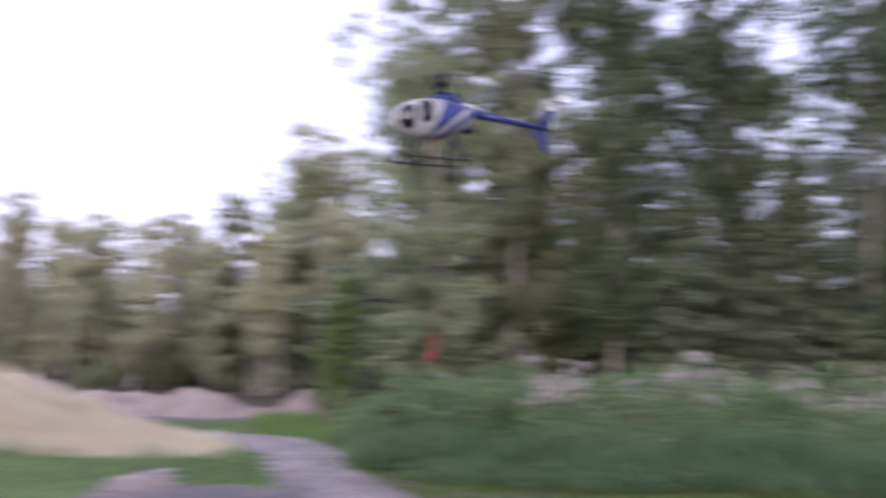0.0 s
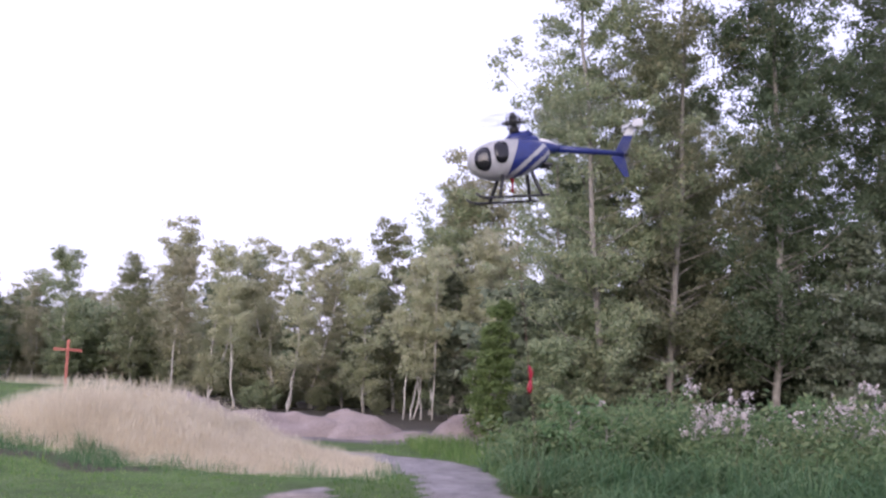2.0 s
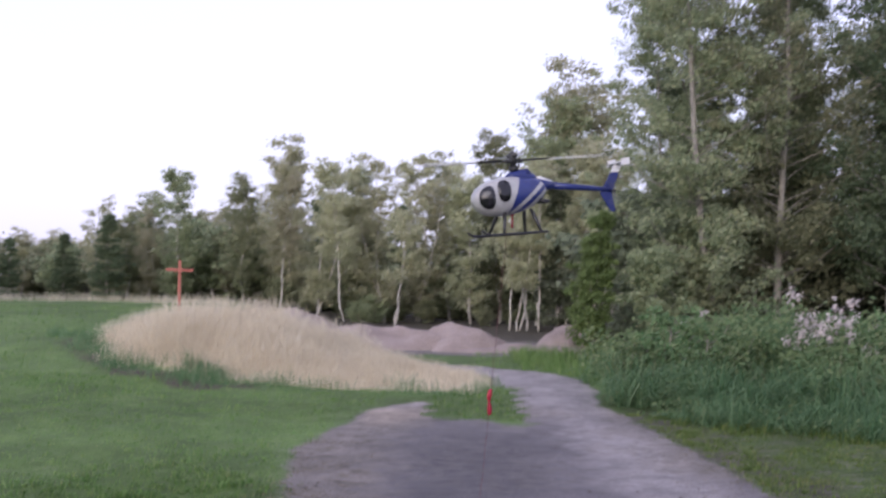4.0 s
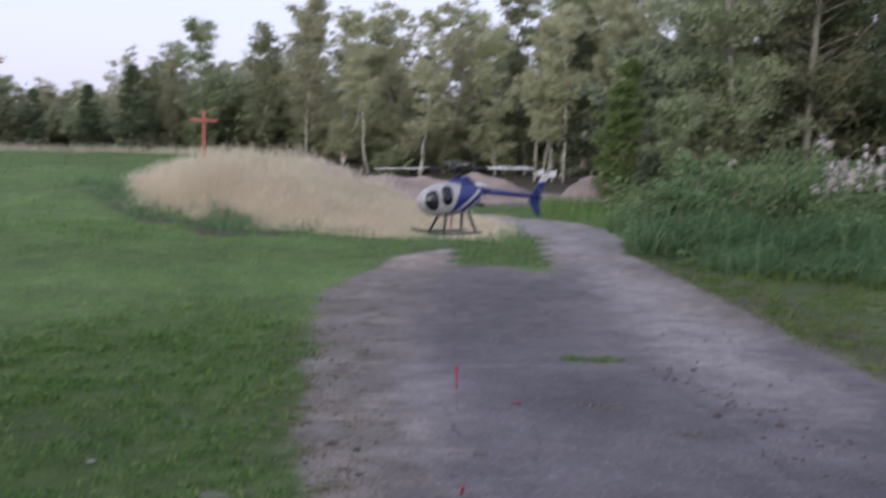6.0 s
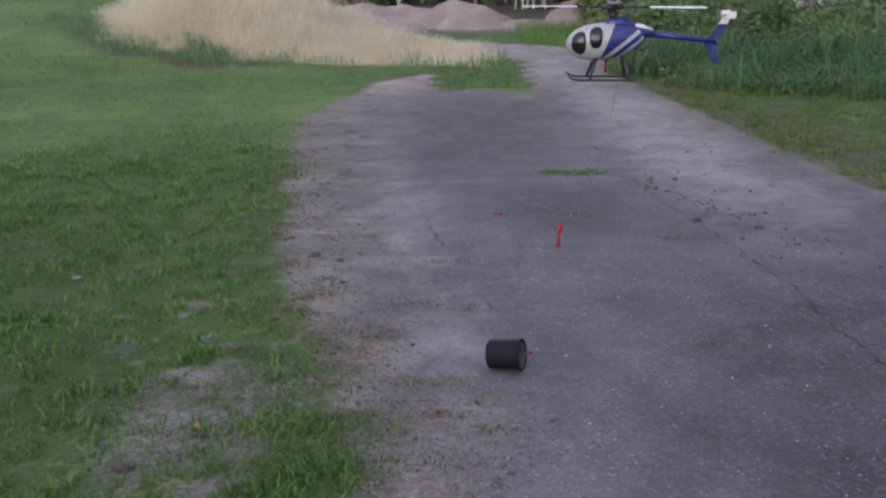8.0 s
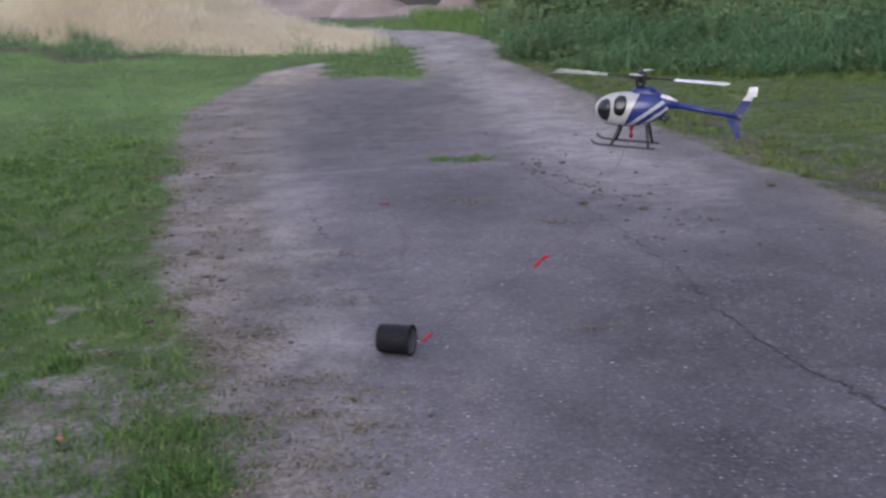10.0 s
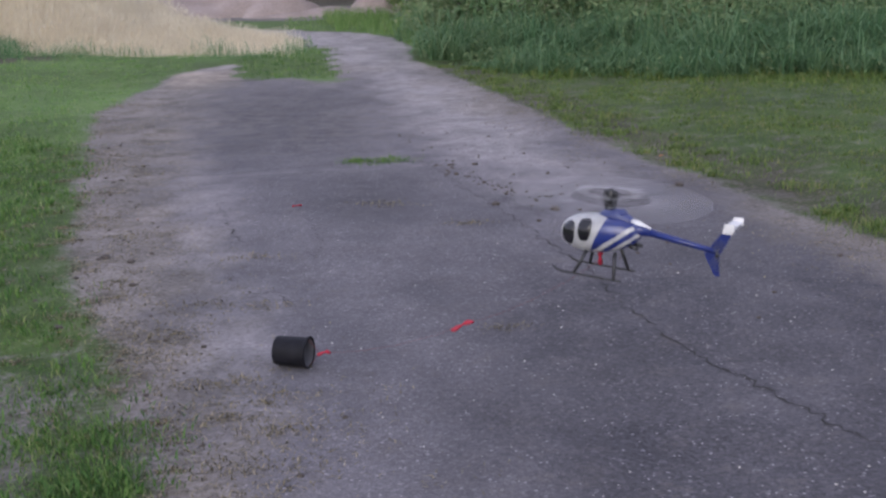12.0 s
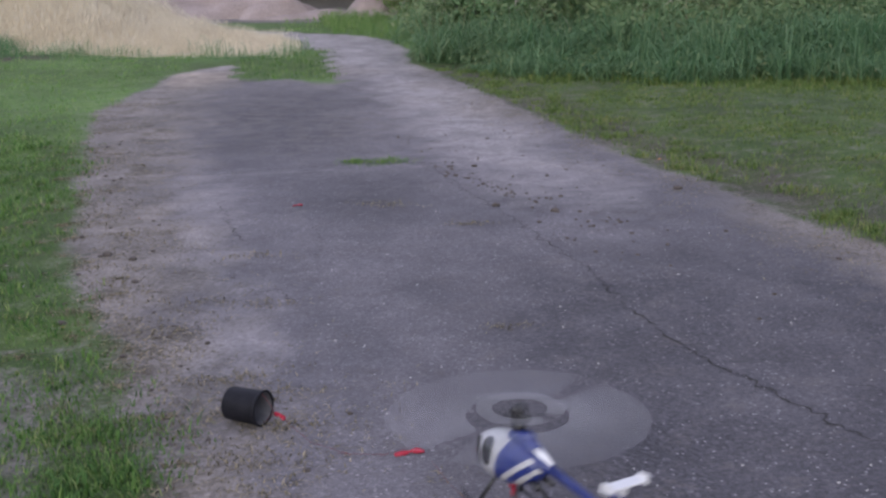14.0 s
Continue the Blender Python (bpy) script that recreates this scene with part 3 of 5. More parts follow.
        verge.append(blades(rng, x, y, s, s * 0.07 + 0.002, 1.2))
    stuff("verge_grass", *join(verge), VERGE, "dull green and brown rough grass on the verge", "grass")
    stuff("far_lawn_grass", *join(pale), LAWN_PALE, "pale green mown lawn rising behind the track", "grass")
    # tufts that grow through the joint and cracks of the track
    for cx, cy, n, rad, size in ((0.85, 7.70, 320, 0.10, 0.04), (0.68, 7.74, 200, 0.05, 0.035), (1.0, 7.68, 90, 0.08, 0.02), (-0.5, 3.3, 1500, 0.13, 0.034), (-0.42, 3.0, 1200, 0.11, 0.032), (-0.62, 3.7, 700, 0.12, 0.03)):
        x, y = rng.normal(cx, rad, n), rng.normal(cy, rad * 0.7, n)
        s = size * rng.uniform(0.4, 1.2, n)
        ps.append(blades(rng, x, y, s, s * 0.07 + 0.0015, 1.1))
    stuff("lawn_grass", *join(ps), LAWN, "short green mown lawn grass, thin at the track's edge", "grass")


def build_hay():
    rng = np.random.default_rng(5)
    x, y = scatter(rng, 330000, -8.8, 1.0, 16.0, 27.5, lambda x, y: hay_mask(x, y) * (0.72 + 0.5 * drift(x, y, 0.35, 51)), 1.25)
    tuft = drift(x, y, 0.55, 52)
    t = rng.uniform(0.3, 1.05, len(x)) * (0.66 + 0.20 * drift(x, y, 1.6, 53) + 0.17 * tuft) * (0.30 + 0.70 * smooth(0.9, -4.0, x)) * (0.22 + 0.78 * smooth(-0.3, 2.0, y - hay_foot(x)))
    t = np.maximum(t * (0.4 + 0.6 * smooth(-6.5, -4.2, x)), 0.06)
    # tussocks lean one way together
    sway = 0.25 * drift(x, y, 1.2, 54)
    v1, f1 = blades(rng, x, y, t, 0.0026 + 0.0028 * rng.uniform(0, 1, len(x)), 0.95, 0.9)
    lean = np.repeat(np.stack([sway * t + 0.12 * t, 0.3 * sway * t, 0 * t], -1), 5, 0).reshape(-1, 5, 3) * np.array([0, 0, 0.4, 0.4, 1.0])[None, :, None]
    v1 = v1 + lean.reshape(-1, 3)
    # seed heads: short wide blades near the tips
    k = rng.uniform(0, 1, len(x)) < 0.24
    v2 = blades(rng, x[k] + 0.8 * lean[k, 4, 0], y[k], t[k] * 0.3, np.full(k.sum(), 0.007), 1.2, z=height(x[k], y[k]) + t[k] * 0.74)
    # a thin dry fringe where the lawn ends before the wood
    ex, ey = scatter(rng, 7000, -26, -7, 41, 46, lambda x, y: 0.5 + 0.7 * drift(x, y, 1.5, 58))
    v3 = blades(rng, ex, ey, rng.uniform(0.12, 0.42, len(ex)), np.full(len(ex), 0.012), 0.9)
    stuff("dry_grass", *join([(v1, f1), v2, v3]), HAY, "tall straw-coloured dry grass standing on a low mound", "grass")
    x, y = scatter(rng, 120000, -7.4, 0.9, 15.4, 24, lambda x, y: np.exp(-((y - hay_foot(x) + 0.05 + 0.3 * drift(x, y, 0.7, 55)) / 0.45) ** 2) * (0.30 + 0.70 * smooth(-2.2, -4.5, x)) * (0.55 + 0.8 * drift(x, y, 0.6, 56)), 1.0)
    t = rng.uniform(0.05, 0.30, len(x)) * (0.8 + 0.5 * drift(x, y, 0.5, 57))
    stuff("green_grass_fringe", *blades(rng, x, y, np.maximum(t, 0.03), 0.007 + 0 * t, 1.1), REED, "green grass fringe at the foot of the dry grass", "grass")


def weed_front(x):
    return np.interp(x, [1.7, 2.0, 2.7, 3.5, 4.3, 6.6, 12], [16.3, 14.7, 13.2, 12.0, 10.9, 10.4, 9.5])


def weed_mask(x, y):
    d = y - weed_front(x) + 0.25 * wobble(x, y, 1.6)
    return smooth(0.0, 0.3, d) * smooth(22.0, 21.0, y) * smooth(2.0, 3.1, x + 0.35 * wobble(x, y, 1.9) - 0.06 * (y - 15) * (y > 15))


def fluffy(x, y):
    """Where the pale flowering weeds stand in clumps."""
    return sum(np.exp(-((x - a) / r) ** 2 - ((y - b) / (r + 0.5)) ** 2) for a, b, r in ((4.5, 14.2, 0.42), (4.95, 14.5, 0.36), (6.5, 14.2, 0.7), (8.4, 14.6, 0.8), (10.4, 14.6, 0.8), (12.6, 15.0, 0.8)))


def build_weeds():
    rng = np.random.default_rng(6)
    # tussocks of arching grass, each a sheaf of blades from one root
    cx, cy = scatter(rng, 5200, 1.7, 12.5, 9.8, 19.0, lambda x, y: weed_mask(x, y) * smooth(6.0, 3.0, y - weed_front(x)) * (0.62 + 0.7 * drift(x, y, 0.9, 61)), 1.0)
    big = (0.60 + 0.30 * drift(cx, cy, 1.5, 62) + 0.22 * rng.normal(0, 1, len(cx))) * (0.55 + 0.45 * smooth(0, 2.0, cy - weed_front(cx)))
    big = np.clip(big, 0.14, 1.0)
    m = 46
    x = np.repeat(cx, m) + rng.normal(0, 1, len(cx) * m) * np.repeat(0.05 + 0.07 * big, m)
    y = np.repeat(cy, m) + rng.normal(0, 1, len(cx) * m) * np.repeat(0.05 + 0.07 * big, m)
    t = np.repeat(big, m) * rng.uniform(0.45, 1.2, len(x))
    stuff("reed_grass", *blades(rng, x, y, t, 0.007 + 0.010 * rng.uniform(0, 1, len(x)), 1.7, 1.6), REED, "arching green reed grass beside the track", "grass")
    # low broad-leaved weeds between the tussocks
    x, y = scatter(rng, 6500, 1.8, 12.5, 9.8, 20.0, lambda x, y: weed_mask(x, y) * (0.35 + 0.9 * drift(x, y, 0.8, 63)), 1.0)
    z = height(x, y)
    t = np.clip(0.34 + 0.2 * drift(x, y, 0.9, 64), 0.1, 0.7) * (0.4 + 0.8 * smooth(0, 3.0, y - weed_front(x)))
    cs = np.stack([x, y, z], -1)[:, None, :] + np.array([0, 0, 1.0]) * (t[:, None] * np.linspace(0.4, 1.0, 3)[None, :])[..., None]
    v, f = leaves(rng, cs.reshape(-1, 3), (0.09, 0.09, 0.06), 8, 0.075, 0.7, 0.15)
    low = (v, np.concatenate([f[:, [0, 1, 2]], f[:, [0, 2, 3]]]))
    # tall leafy weeds in clumps behind, some with pale fluff
    x, y = scatter(rng, 5600, 2.0, 15.0, 11.0, 21.5, lambda x, y: weed_mask(x, y) * smooth(0.9, 3.4, y - weed_front(x)) * (0.42 + 1.0 * drift(x, y, 0.9, 65) + 0.6 * fluffy(x, y)), 1.1)
    t = rng.uniform(0.55, 1.15, len(x)) * (0.88 + 0.42 * drift(x, y, 1.1, 66)) * (0.70 + 0.2 * smooth(3.0, 5.5, x) + 0.30 * fluffy(x, y)) * (0.45 + 0.55 * smooth(0.8, 4.0, y - weed_front(x)))
    t = np.maximum(t, 0.2)
    z = height(x, y)
    ps = [blades(rng, x, y, t, np.full(len(x), 0.010), 0.4), low]
    cs = np.stack([x, y, z], -1)[:, None, :] + np.array([0, 0, 1.0]) * (t[:, None] * np.linspace(0.25, 0.98, 8)[None, :])[..., None]
    v, f = leaves(rng, cs.reshape(-1, 3), (0.10, 0.10, 0.07), 7, 0.105, 0.7, 0.17)
    ps.append((v, np.concatenate([f[:, [0, 1, 2]], f[:, [0, 2, 3]]])))
    stuff("tall_weeds", *join(ps), WEED, "tall leafy green weeds in front of the trees", "weeds")
    gx, gy = scatter(rng, 16000, 1.4, 5.2, 17.0, 26.0, lambda x, y: (1 - road_mask(x, y)) * (0.4 + 0.8 * drift(x, y, 0.8, 67)), 1.0)
    stuff("dry_verge_grass", *blades(rng, gx, gy, rng.uniform(0.08, 0.36, len(gx)), np.full(len(gx), 0.007), 0.9), LAWN_PALE, "thin pale grass between the track and the wood", "grass")
    sx, sy = scatter(rng, 900, 2.4, 14.0, 12.5, 20, lambda x, y: weed_mask(x, y) * smooth(1.2, 2.2, y - weed_front(x)), 1.0)
    stuff("dry_stalks", *blades(rng, sx, sy, rng.uniform(0.5, 1.15, len(sx)), np.full(len(sx), 0.007), 0.8), CLIPPING, "dry brown stalks standing among the weeds", "weeds")
    pick = (rng.uniform(0, 1, len(x)) < 0.75 * fluffy(x, y) ** 2) | (rng.uniform(0, 1, len(x)) < 0.012)
    pick = pick & (t > 0.72)
    top = np.stack([x, y, z + t * 0.99], -1)[pick]
    top = top[:, None, :] + rng.normal(0, 1, (len(top), 6, 3)) * [0.06, 0.06, 0.065]
    v, f = leaves(rng, top.reshape(-1, 3), 0.020, 9, 0.042, 1.0)
    stuff("seed_heads", v, f, FLUFF, "pale fluffy seed heads on top of the weeds", "weeds")


def build_litter():
    """Dry clippings strewn over the shoulders of the track."""
    rng = np.random.default_rng(7)
    y = 2.4 + 9 * rng.uniform(0, 1, 34000) ** 1.3
    x = np.where(rng.uniform(0, 1, 34000) < 0.68, road_left(y) + np.abs(rng.normal(0, 0.34, 34000)), road_right(y) - np.abs(rng.normal(0.1, 0.3, 34000)))
    k = wobble(x, y, 3.0) + rng.normal(0, 0.3, 34000) > 0.05
    x, y = x[k], y[k]
    n = len(x)
    ps = [blades(rng, x, y, rng.uniform(0.007, 0.020, n), np.full(n, 0.0035), 3.0, 0.6)]
    # faded wisps growing in the asphalt
    for cx, cy, m, rad in ((1.1, 5.79, 130, 0.08), (0.93, 4.08, 90, 0.06), (0.05, 4.55, 90, 0.08), (0.1, 3.25, 120, 0.07), (-0.05, 3.0, 120, 0.07), (-0.2, 4.6, 80, 0.08), (0.72, 6.3, 160, 0.12), (0.0, 5.3, 120, 0.09), (-0.1, 3.7, 140, 0.08)):
        x, y = rng.normal(cx, rad, m), rng.normal(cy, rad * 0.4, m)
        ps.append(blades(rng, x, y, rng.uniform(0.008, 0.028, m), np.full(m, 0.0032), 1.8, 0.6))
    # matted dead tufts along the worn edge of the lawn
    for _ in range(130):
        cy = 2.5 + 6.5 * rng.uniform(0, 1) ** 1.3
        cx = float(road_left(cy)) + rng.normal(0.0, 0.22)
        m, rad = int(rng.integers(25, 80)), rng.uniform(0.012, 0.04)
        x, y = rng.normal(cx, rad * 1.6, m), rng.normal(cy, rad, m)
        ps.append(blades(rng, x, y, rng.uniform(0.006, 0.022, m), np.full(m, 0.004), 2.2, 0.6))
    stuff("grass_clippings", *join(ps), CLIPPING, "dry brown grass clippings strewn on the bare soil", "clippings")


build_litter()
build_lawn()
build_hay()
build_weeds()


# ---------- soil heaps ----------
def build_heap(cx, cy, rx, ry, h, seed, label):
    rng = np.random.default_rng(seed)
    n, m = 48, 18
    bm = bmesh.new()
    ph = rng.uniform(0, 6.28, 8)
    rings = []
    for j in range(m + 1):
        r = 1 - j / m
        row = []
        for i in range(n):
            a = 2 * math.pi * i / n
            e = 1 + 0.16 * math.sin(2 * a + ph[0]) + 0.1 * math.sin(3 * a + ph[1]) + 0.05 * math.sin(7 * a + ph[2])
            x, y = cx + rx * r * e * math.cos(a), cy + ry * r * e * math.sin(a)
            lump = noise.noise((x * 1.1 + seed, y * 1.1, 0)) * 0.30 + noise.noise((x * 3.2, y * 3.2, seed)) * 0.12 + noise.noise((x * 9, y * 9, seed)) * 0.07
            z = h * (1 - r ** 2.1) * (1 + lump) + float(height(x, y)) - (0.05 if j == 0 else 0)
            row.append(bm.verts.new((x, y, z)))
            if j == m:
                break
        rings.append(row)
    for r0, r1 in zip(rings, rings[1:]):
        for i in range(n):
            if len(r1) == 1:
                bm.faces.new((r0[i], r0[(i + 1) % n], r1[0]))
            else:
                bm.faces.new((r0[i], r0[(i + 1) % n], r1[(i + 1) % n], r1[i]))
    tagged(part("soil_mound", bm, DIRT), label, "soil heap", "soil heaps beyond the track")


build_heap(0.2, 27.6, 1.5, 1.3, 0.56, 1, "heap of pinkish grey bare soil beyond the track")
build_heap(-1.6, 27.5, 2.4, 1.4, 0.50, 2, "low ridge of pinkish grey bare soil")
build_heap(-4.0, 28.2, 2.2, 1.5, 0.7, 5, "low ridge of pinkish grey bare soil")
build_heap(3.0, 28.8, 0.75, 1.0, 0.55, 3, "small heap of bare soil beside the woods")
build_heap(1.6, 27.0, 1.9, 1.1, 0.16, 4, "flattened spill of bare soil between the heaps")


# ---------- trees ----------
def sprays(rng, centres, radius, per, leaf, squash=0.62):
    """Leaves on the outside of many small sprays; they lie like scales, facing out and up."""
    n = len(centres) * per
    r = np.repeat(np.asarray(radius, float), per)[:, None]
    d = rng.normal(0, 1, (n, 3))
    d /= np.linalg.norm(d, axis=1, keepdims=True)
    c = np.repeat(np.asarray(centres), per, 0) + d * r * rng.uniform(0.1, 1.5, (n, 1)) ** 0.8 * np.array([1, 1, squash])
    nrm = 0.55 * d + np.array([0, 0, 0.45]) + 0.55 * rng.normal(0, 1, (n, 3))
    nrm /= np.linalg.norm(nrm, axis=1, keepdims=True)
    a = np.cross(nrm, rng.normal(0, 1, (n, 3)))
    a /= np.linalg.norm(a, axis=1, keepdims=True)
    b = np.cross(nrm, a)
    s = leaf * rng.uniform(0.6, 1.25, (n, 1))
    v = np.stack([c - a * s * 0.45 - b * s * 0.40, c - a * s * 0.40 + b * s * 0.36, c + a * s * 0.62], 1).reshape(-1, 3)
    return v, np.arange(3 * n).reshape(n, 3)


def make_tree(name, seed, tall, girth, crown_from, reach, limbs, clumps, per_clump, leaf, spray, leaf_mat, bark, label, category, lean=0.04, stems=1, rise=0.6, top=0.35, low=0.0):
    """Trunk or stems, limbs, twigs with sprays of leaves. rise: steepness of limbs; top: crown's width at its tip; low: share of limbs on the bare lower stem."""
    rng = np.random.default_rng(seed)
    root = tagged(new(name), label, category)
    bm = bmesh.new()
    centres, radii = [], []
    for s in range(stems):
        off = Vector((0, 0, 0)) if stems == 1 else Vector((rng.normal(0, 0.25), rng.normal(0, 0.25), 0))
        tilt = Vector((rng.normal(0, lean * (1 if s == 0 else 2.5)), rng.normal(0, lean), 1))
        h = tall * (1 if s == 0 else rng.uniform(0.6, 0.9))
        k = 11
        bend = Vector((0, 0, 0))
        pts = []
        for i in range(k + 1):
            pts.append(off + tilt * h * i / k + bend - Vector((0, 0, 0.1 if i == 0 else 0)))
            bend += Vector((rng.normal(0, 1), rng.normal(0, 1), 0)) * h * (0.005 if tall > 9 else 0.011)
        rad = [girth * (1.25 if i == 0 else 1.0) * (1 - 0.92 * i / k) + 0.006 for i in range(k + 1)]
        tube(bm, pts, rad, 8)
        for _ in range(limbs // stems):
            f = rng.uniform(0, 1) ** 1.05
            q = crown_from + (1 - crown_from) * f
            if rng.uniform(0, 1) < low:
                q, f = rng.uniform(0.05, crown_from + 0.05), 0.0
            i = min(int(q * k), k - 1)
            base = pts[i].lerp(pts[i + 1], q * k - i)
            a = rng.uniform(0, 2 * math.pi)
            prof = (0.55 + 0.45 * min(1.0, 3.5 * f)) * (top + (1 - top) * (1 - f) ** 0.75)
            length = reach * prof * rng.uniform(0.45, 1.25)
            up = rise * rng.uniform(0.5, 1.3)
            side = Vector((math.cos(a), math.sin(a), 0))
            mid = base + side * length * 0.55 + Vector((0, 0, up * length * 0.40))
            tip = base + side * length + Vector((rng.normal(0, 0.08), rng.normal(0, 0.08), up)) * length
            r0 = max(0.26 * girth * (1 - q), 0.007)
            tube(bm, [base, mid, tip], [r0, r0 * 0.6, 0.004], 5, False)
            for c in range(clumps):
                u = 0.3 + 0.75 * (c + rng.uniform(0, 1)) / clumps
                p = base.lerp(mid, u / 0.5) if u < 0.5 else mid.lerp(tip, (u - 0.5) / 0.5)
                t = Vector(rng.normal(0, 1, 3)).normalized() * spray * rng.uniform(0.5, 1.6)
                t.z = abs(t.z) * 0.6 - 0.1 * spray
                if c % 2 == 0:
                    tube(bm, [p, p + t], [0.005, 0.003], 3, False)
                centres.append(tuple(p + t))
                radii.append(spray * rng.uniform(0.6, 1.25))
    part("trunk", bm, bark, root)
    v, f = sprays(rng, centres, radii, per_clump, leaf)
    crown = new("crown", fast_mesh("crown", v, f, leaf_mat))
    crown.parent = root
    return root


def plant(ob, x, y, turn, scale, group="", wide=1.0, sink=0.0):
    k = ob.scale
    m = pose(x, y, float(height(x, y)) - sink, 0, 0, turn) @ Matrix.Diagonal((scale * wide / k.x, scale * wide / k.y, scale / k.z, 1))
    t = copy_thing(ob, m)
    if group:
        t["group"] = group
    return t


def stand(ob, x, y, turn, scale, group="", wide=1.0):
    """Puts the first of a kind at its own place."""
    ob.matrix_basis = pose(x, y, float(height(x, y)), 0, 0, turn) @ Matrix.Diagonal((scale * wide, scale * wide, scale, 1))
    if group:
        ob["group"] = group


def build_trees():
    rng = np.random.default_rng(12)
    poplar_label = "tall poplar with pale trunk and grey-green leaves, behind the weeds"
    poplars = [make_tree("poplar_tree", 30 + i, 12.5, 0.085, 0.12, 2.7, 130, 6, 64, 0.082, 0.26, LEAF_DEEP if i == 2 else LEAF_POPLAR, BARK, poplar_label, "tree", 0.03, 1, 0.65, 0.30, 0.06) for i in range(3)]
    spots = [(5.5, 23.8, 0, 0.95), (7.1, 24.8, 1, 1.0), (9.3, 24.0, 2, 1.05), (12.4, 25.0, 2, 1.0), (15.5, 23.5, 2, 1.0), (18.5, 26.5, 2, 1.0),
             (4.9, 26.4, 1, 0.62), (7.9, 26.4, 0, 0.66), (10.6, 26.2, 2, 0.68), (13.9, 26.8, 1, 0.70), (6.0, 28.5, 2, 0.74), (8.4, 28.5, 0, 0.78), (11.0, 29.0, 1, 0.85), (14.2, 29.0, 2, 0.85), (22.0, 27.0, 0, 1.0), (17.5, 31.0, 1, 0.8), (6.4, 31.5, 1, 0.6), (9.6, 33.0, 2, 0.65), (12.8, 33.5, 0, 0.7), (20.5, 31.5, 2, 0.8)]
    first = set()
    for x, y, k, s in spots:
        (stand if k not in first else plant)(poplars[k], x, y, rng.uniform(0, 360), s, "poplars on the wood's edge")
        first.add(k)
    birch_label = "slender birch with white trunk and thin grey-green leaves"
    birches = [make_tree("birch_tree", 50 + i, 6.6, 0.050, 0.10 + 0.05 * (i % 3), 1.3, 60, 6, 48, 0.086, 0.23, LEAF_POPLAR if i in (1, 4) else LEAF_BIRCH, BIRCH, birch_label, "tree", 0.06, 1 + (i in (2, 3)), 0.9, 0.42, 0.05) for i in range(5)]
    first = set()
    # the trees whose tops stand out of the wood: x, y, height
    tall = [(-6.1, 47, 7.3), (-10.8, 47, 5.4), (-14.2, 47, 4.1), (-0.9, 46, 6.6), (2.2, 46, 7.7), (5.3, 45, 10.4), (4.3, 44, 8.8), (-4.2, 46, 6.3), (-2.5, 44, 6.4), (-8.0, 46, 5.2), (1.0, 44, 6.3), (3.4, 43, 7.2), (-12.5, 48, 3.9), (-5.0, 44, 5.6), (0.2, 47, 6.5),
            (5.9, 40, 6.8), (-3.3, 47, 6.2), (-7.0, 49, 5.8), (-9.4, 49, 4.6)]
    for i, (x, y, h) in enumerate(tall):
        k = i % 5
        (stand if k not in first else plant)(birches[k], x, y, rng.uniform(0, 360), h / 7.0, "birches along the far edge of the field", 1.1)
        first.add(k)
    for x, y, h in [(rng.uniform(-34, -14), rng.uniform(52, 62), rng.uniform(2.4, 3.7)) for _ in range(26)] + [(x, rng.uniform(49, 60), rng.uniform(3.2, 4.4) + 0.07 * (x + 15)) for x in rng.uniform(-15, 9, 34)]:
        plant(birches[int(rng.integers(0, 5))], x, y, rng.uniform(0, 360), h / 7.0, "birches along the far edge of the field", 1.25)
    # bare-stemmed birches in front of the wood
    stems = [make_tree("birch_tree", 57 + i, 6.6, 0.036, 0.32, 1.1, 38, 6, 46, 0.086, 0.20, LEAF_BIRCH, BIRCH, "slender birch with bare white lower trunk", "tree", 0.07, 2 - i, 0.8, 0.45) for i in range(2)]
    for i, (x, y, h) in enumerate([(-1.87, 41.0, 5.8), (-3.6, 41.5, 5.6), (2.1, 38.5, 5.2), (2.5, 39.0, 5.6), (3.1, 38.5, 5.4), (4.0, 39.0, 6.0), (4.25, 38.2, 5.2), (-6.2, 43.0, 4.9)]):
        (stand if i < 2 else plant)(stems[i % 2], x, y, rng.uniform(0, 360), h / 6.6, "birches along the far edge of the field")
    # dark spruces and the undergrowth that closes the wood
    spruce = [make_tree("dark_tree", 70 + i, 6.0, 0.10, 0.04, 1.55, 90, 5, 34, 0.115, 0.24, LEAF_DARK if i else LEAF_DEEP, BARK, "dense dark evergreen tree at the wood's edge", "tree", 0.02, 1, 0.15, 0.08) for i in range(2)]
    for i, (x, y, h) in enumerate([(-13.2, 45, 3.3), (-19.0, 50, 2.5), (-16.2, 49, 2.7), (-23, 54, 2.6), (-21, 51, 2.3), (-2.0, 53, 5.0), (-5.5, 54, 5.0), (-9.5, 54, 3.8), (2.0, 52, 5.2), (5.5, 47, 5.5), (-27, 58, 3.0), (-31, 60, 3.0), (10.6, 23.2, 4.8), (12.2, 23.0, 4.4), (13.8, 24.0, 5.4), (16.4, 24.0, 5.4), (18.8, 25.0, 6.0), (8.4, 26.5, 4.6), (6.5, 34, 5.0), (10.0, 34, 6.0), (14.0, 35, 6.0), (18.0, 35, 6.0), (22, 34, 6.0), (3.8, 39, 5.0), (8.2, 38, 6.0)]):
        (stand if i in (0, 12) else plant)(spruce[0 if y > 40 else 1], x, y, rng.uniform(0, 360), h / 6.0, "dark trees in the wood", 1.15)
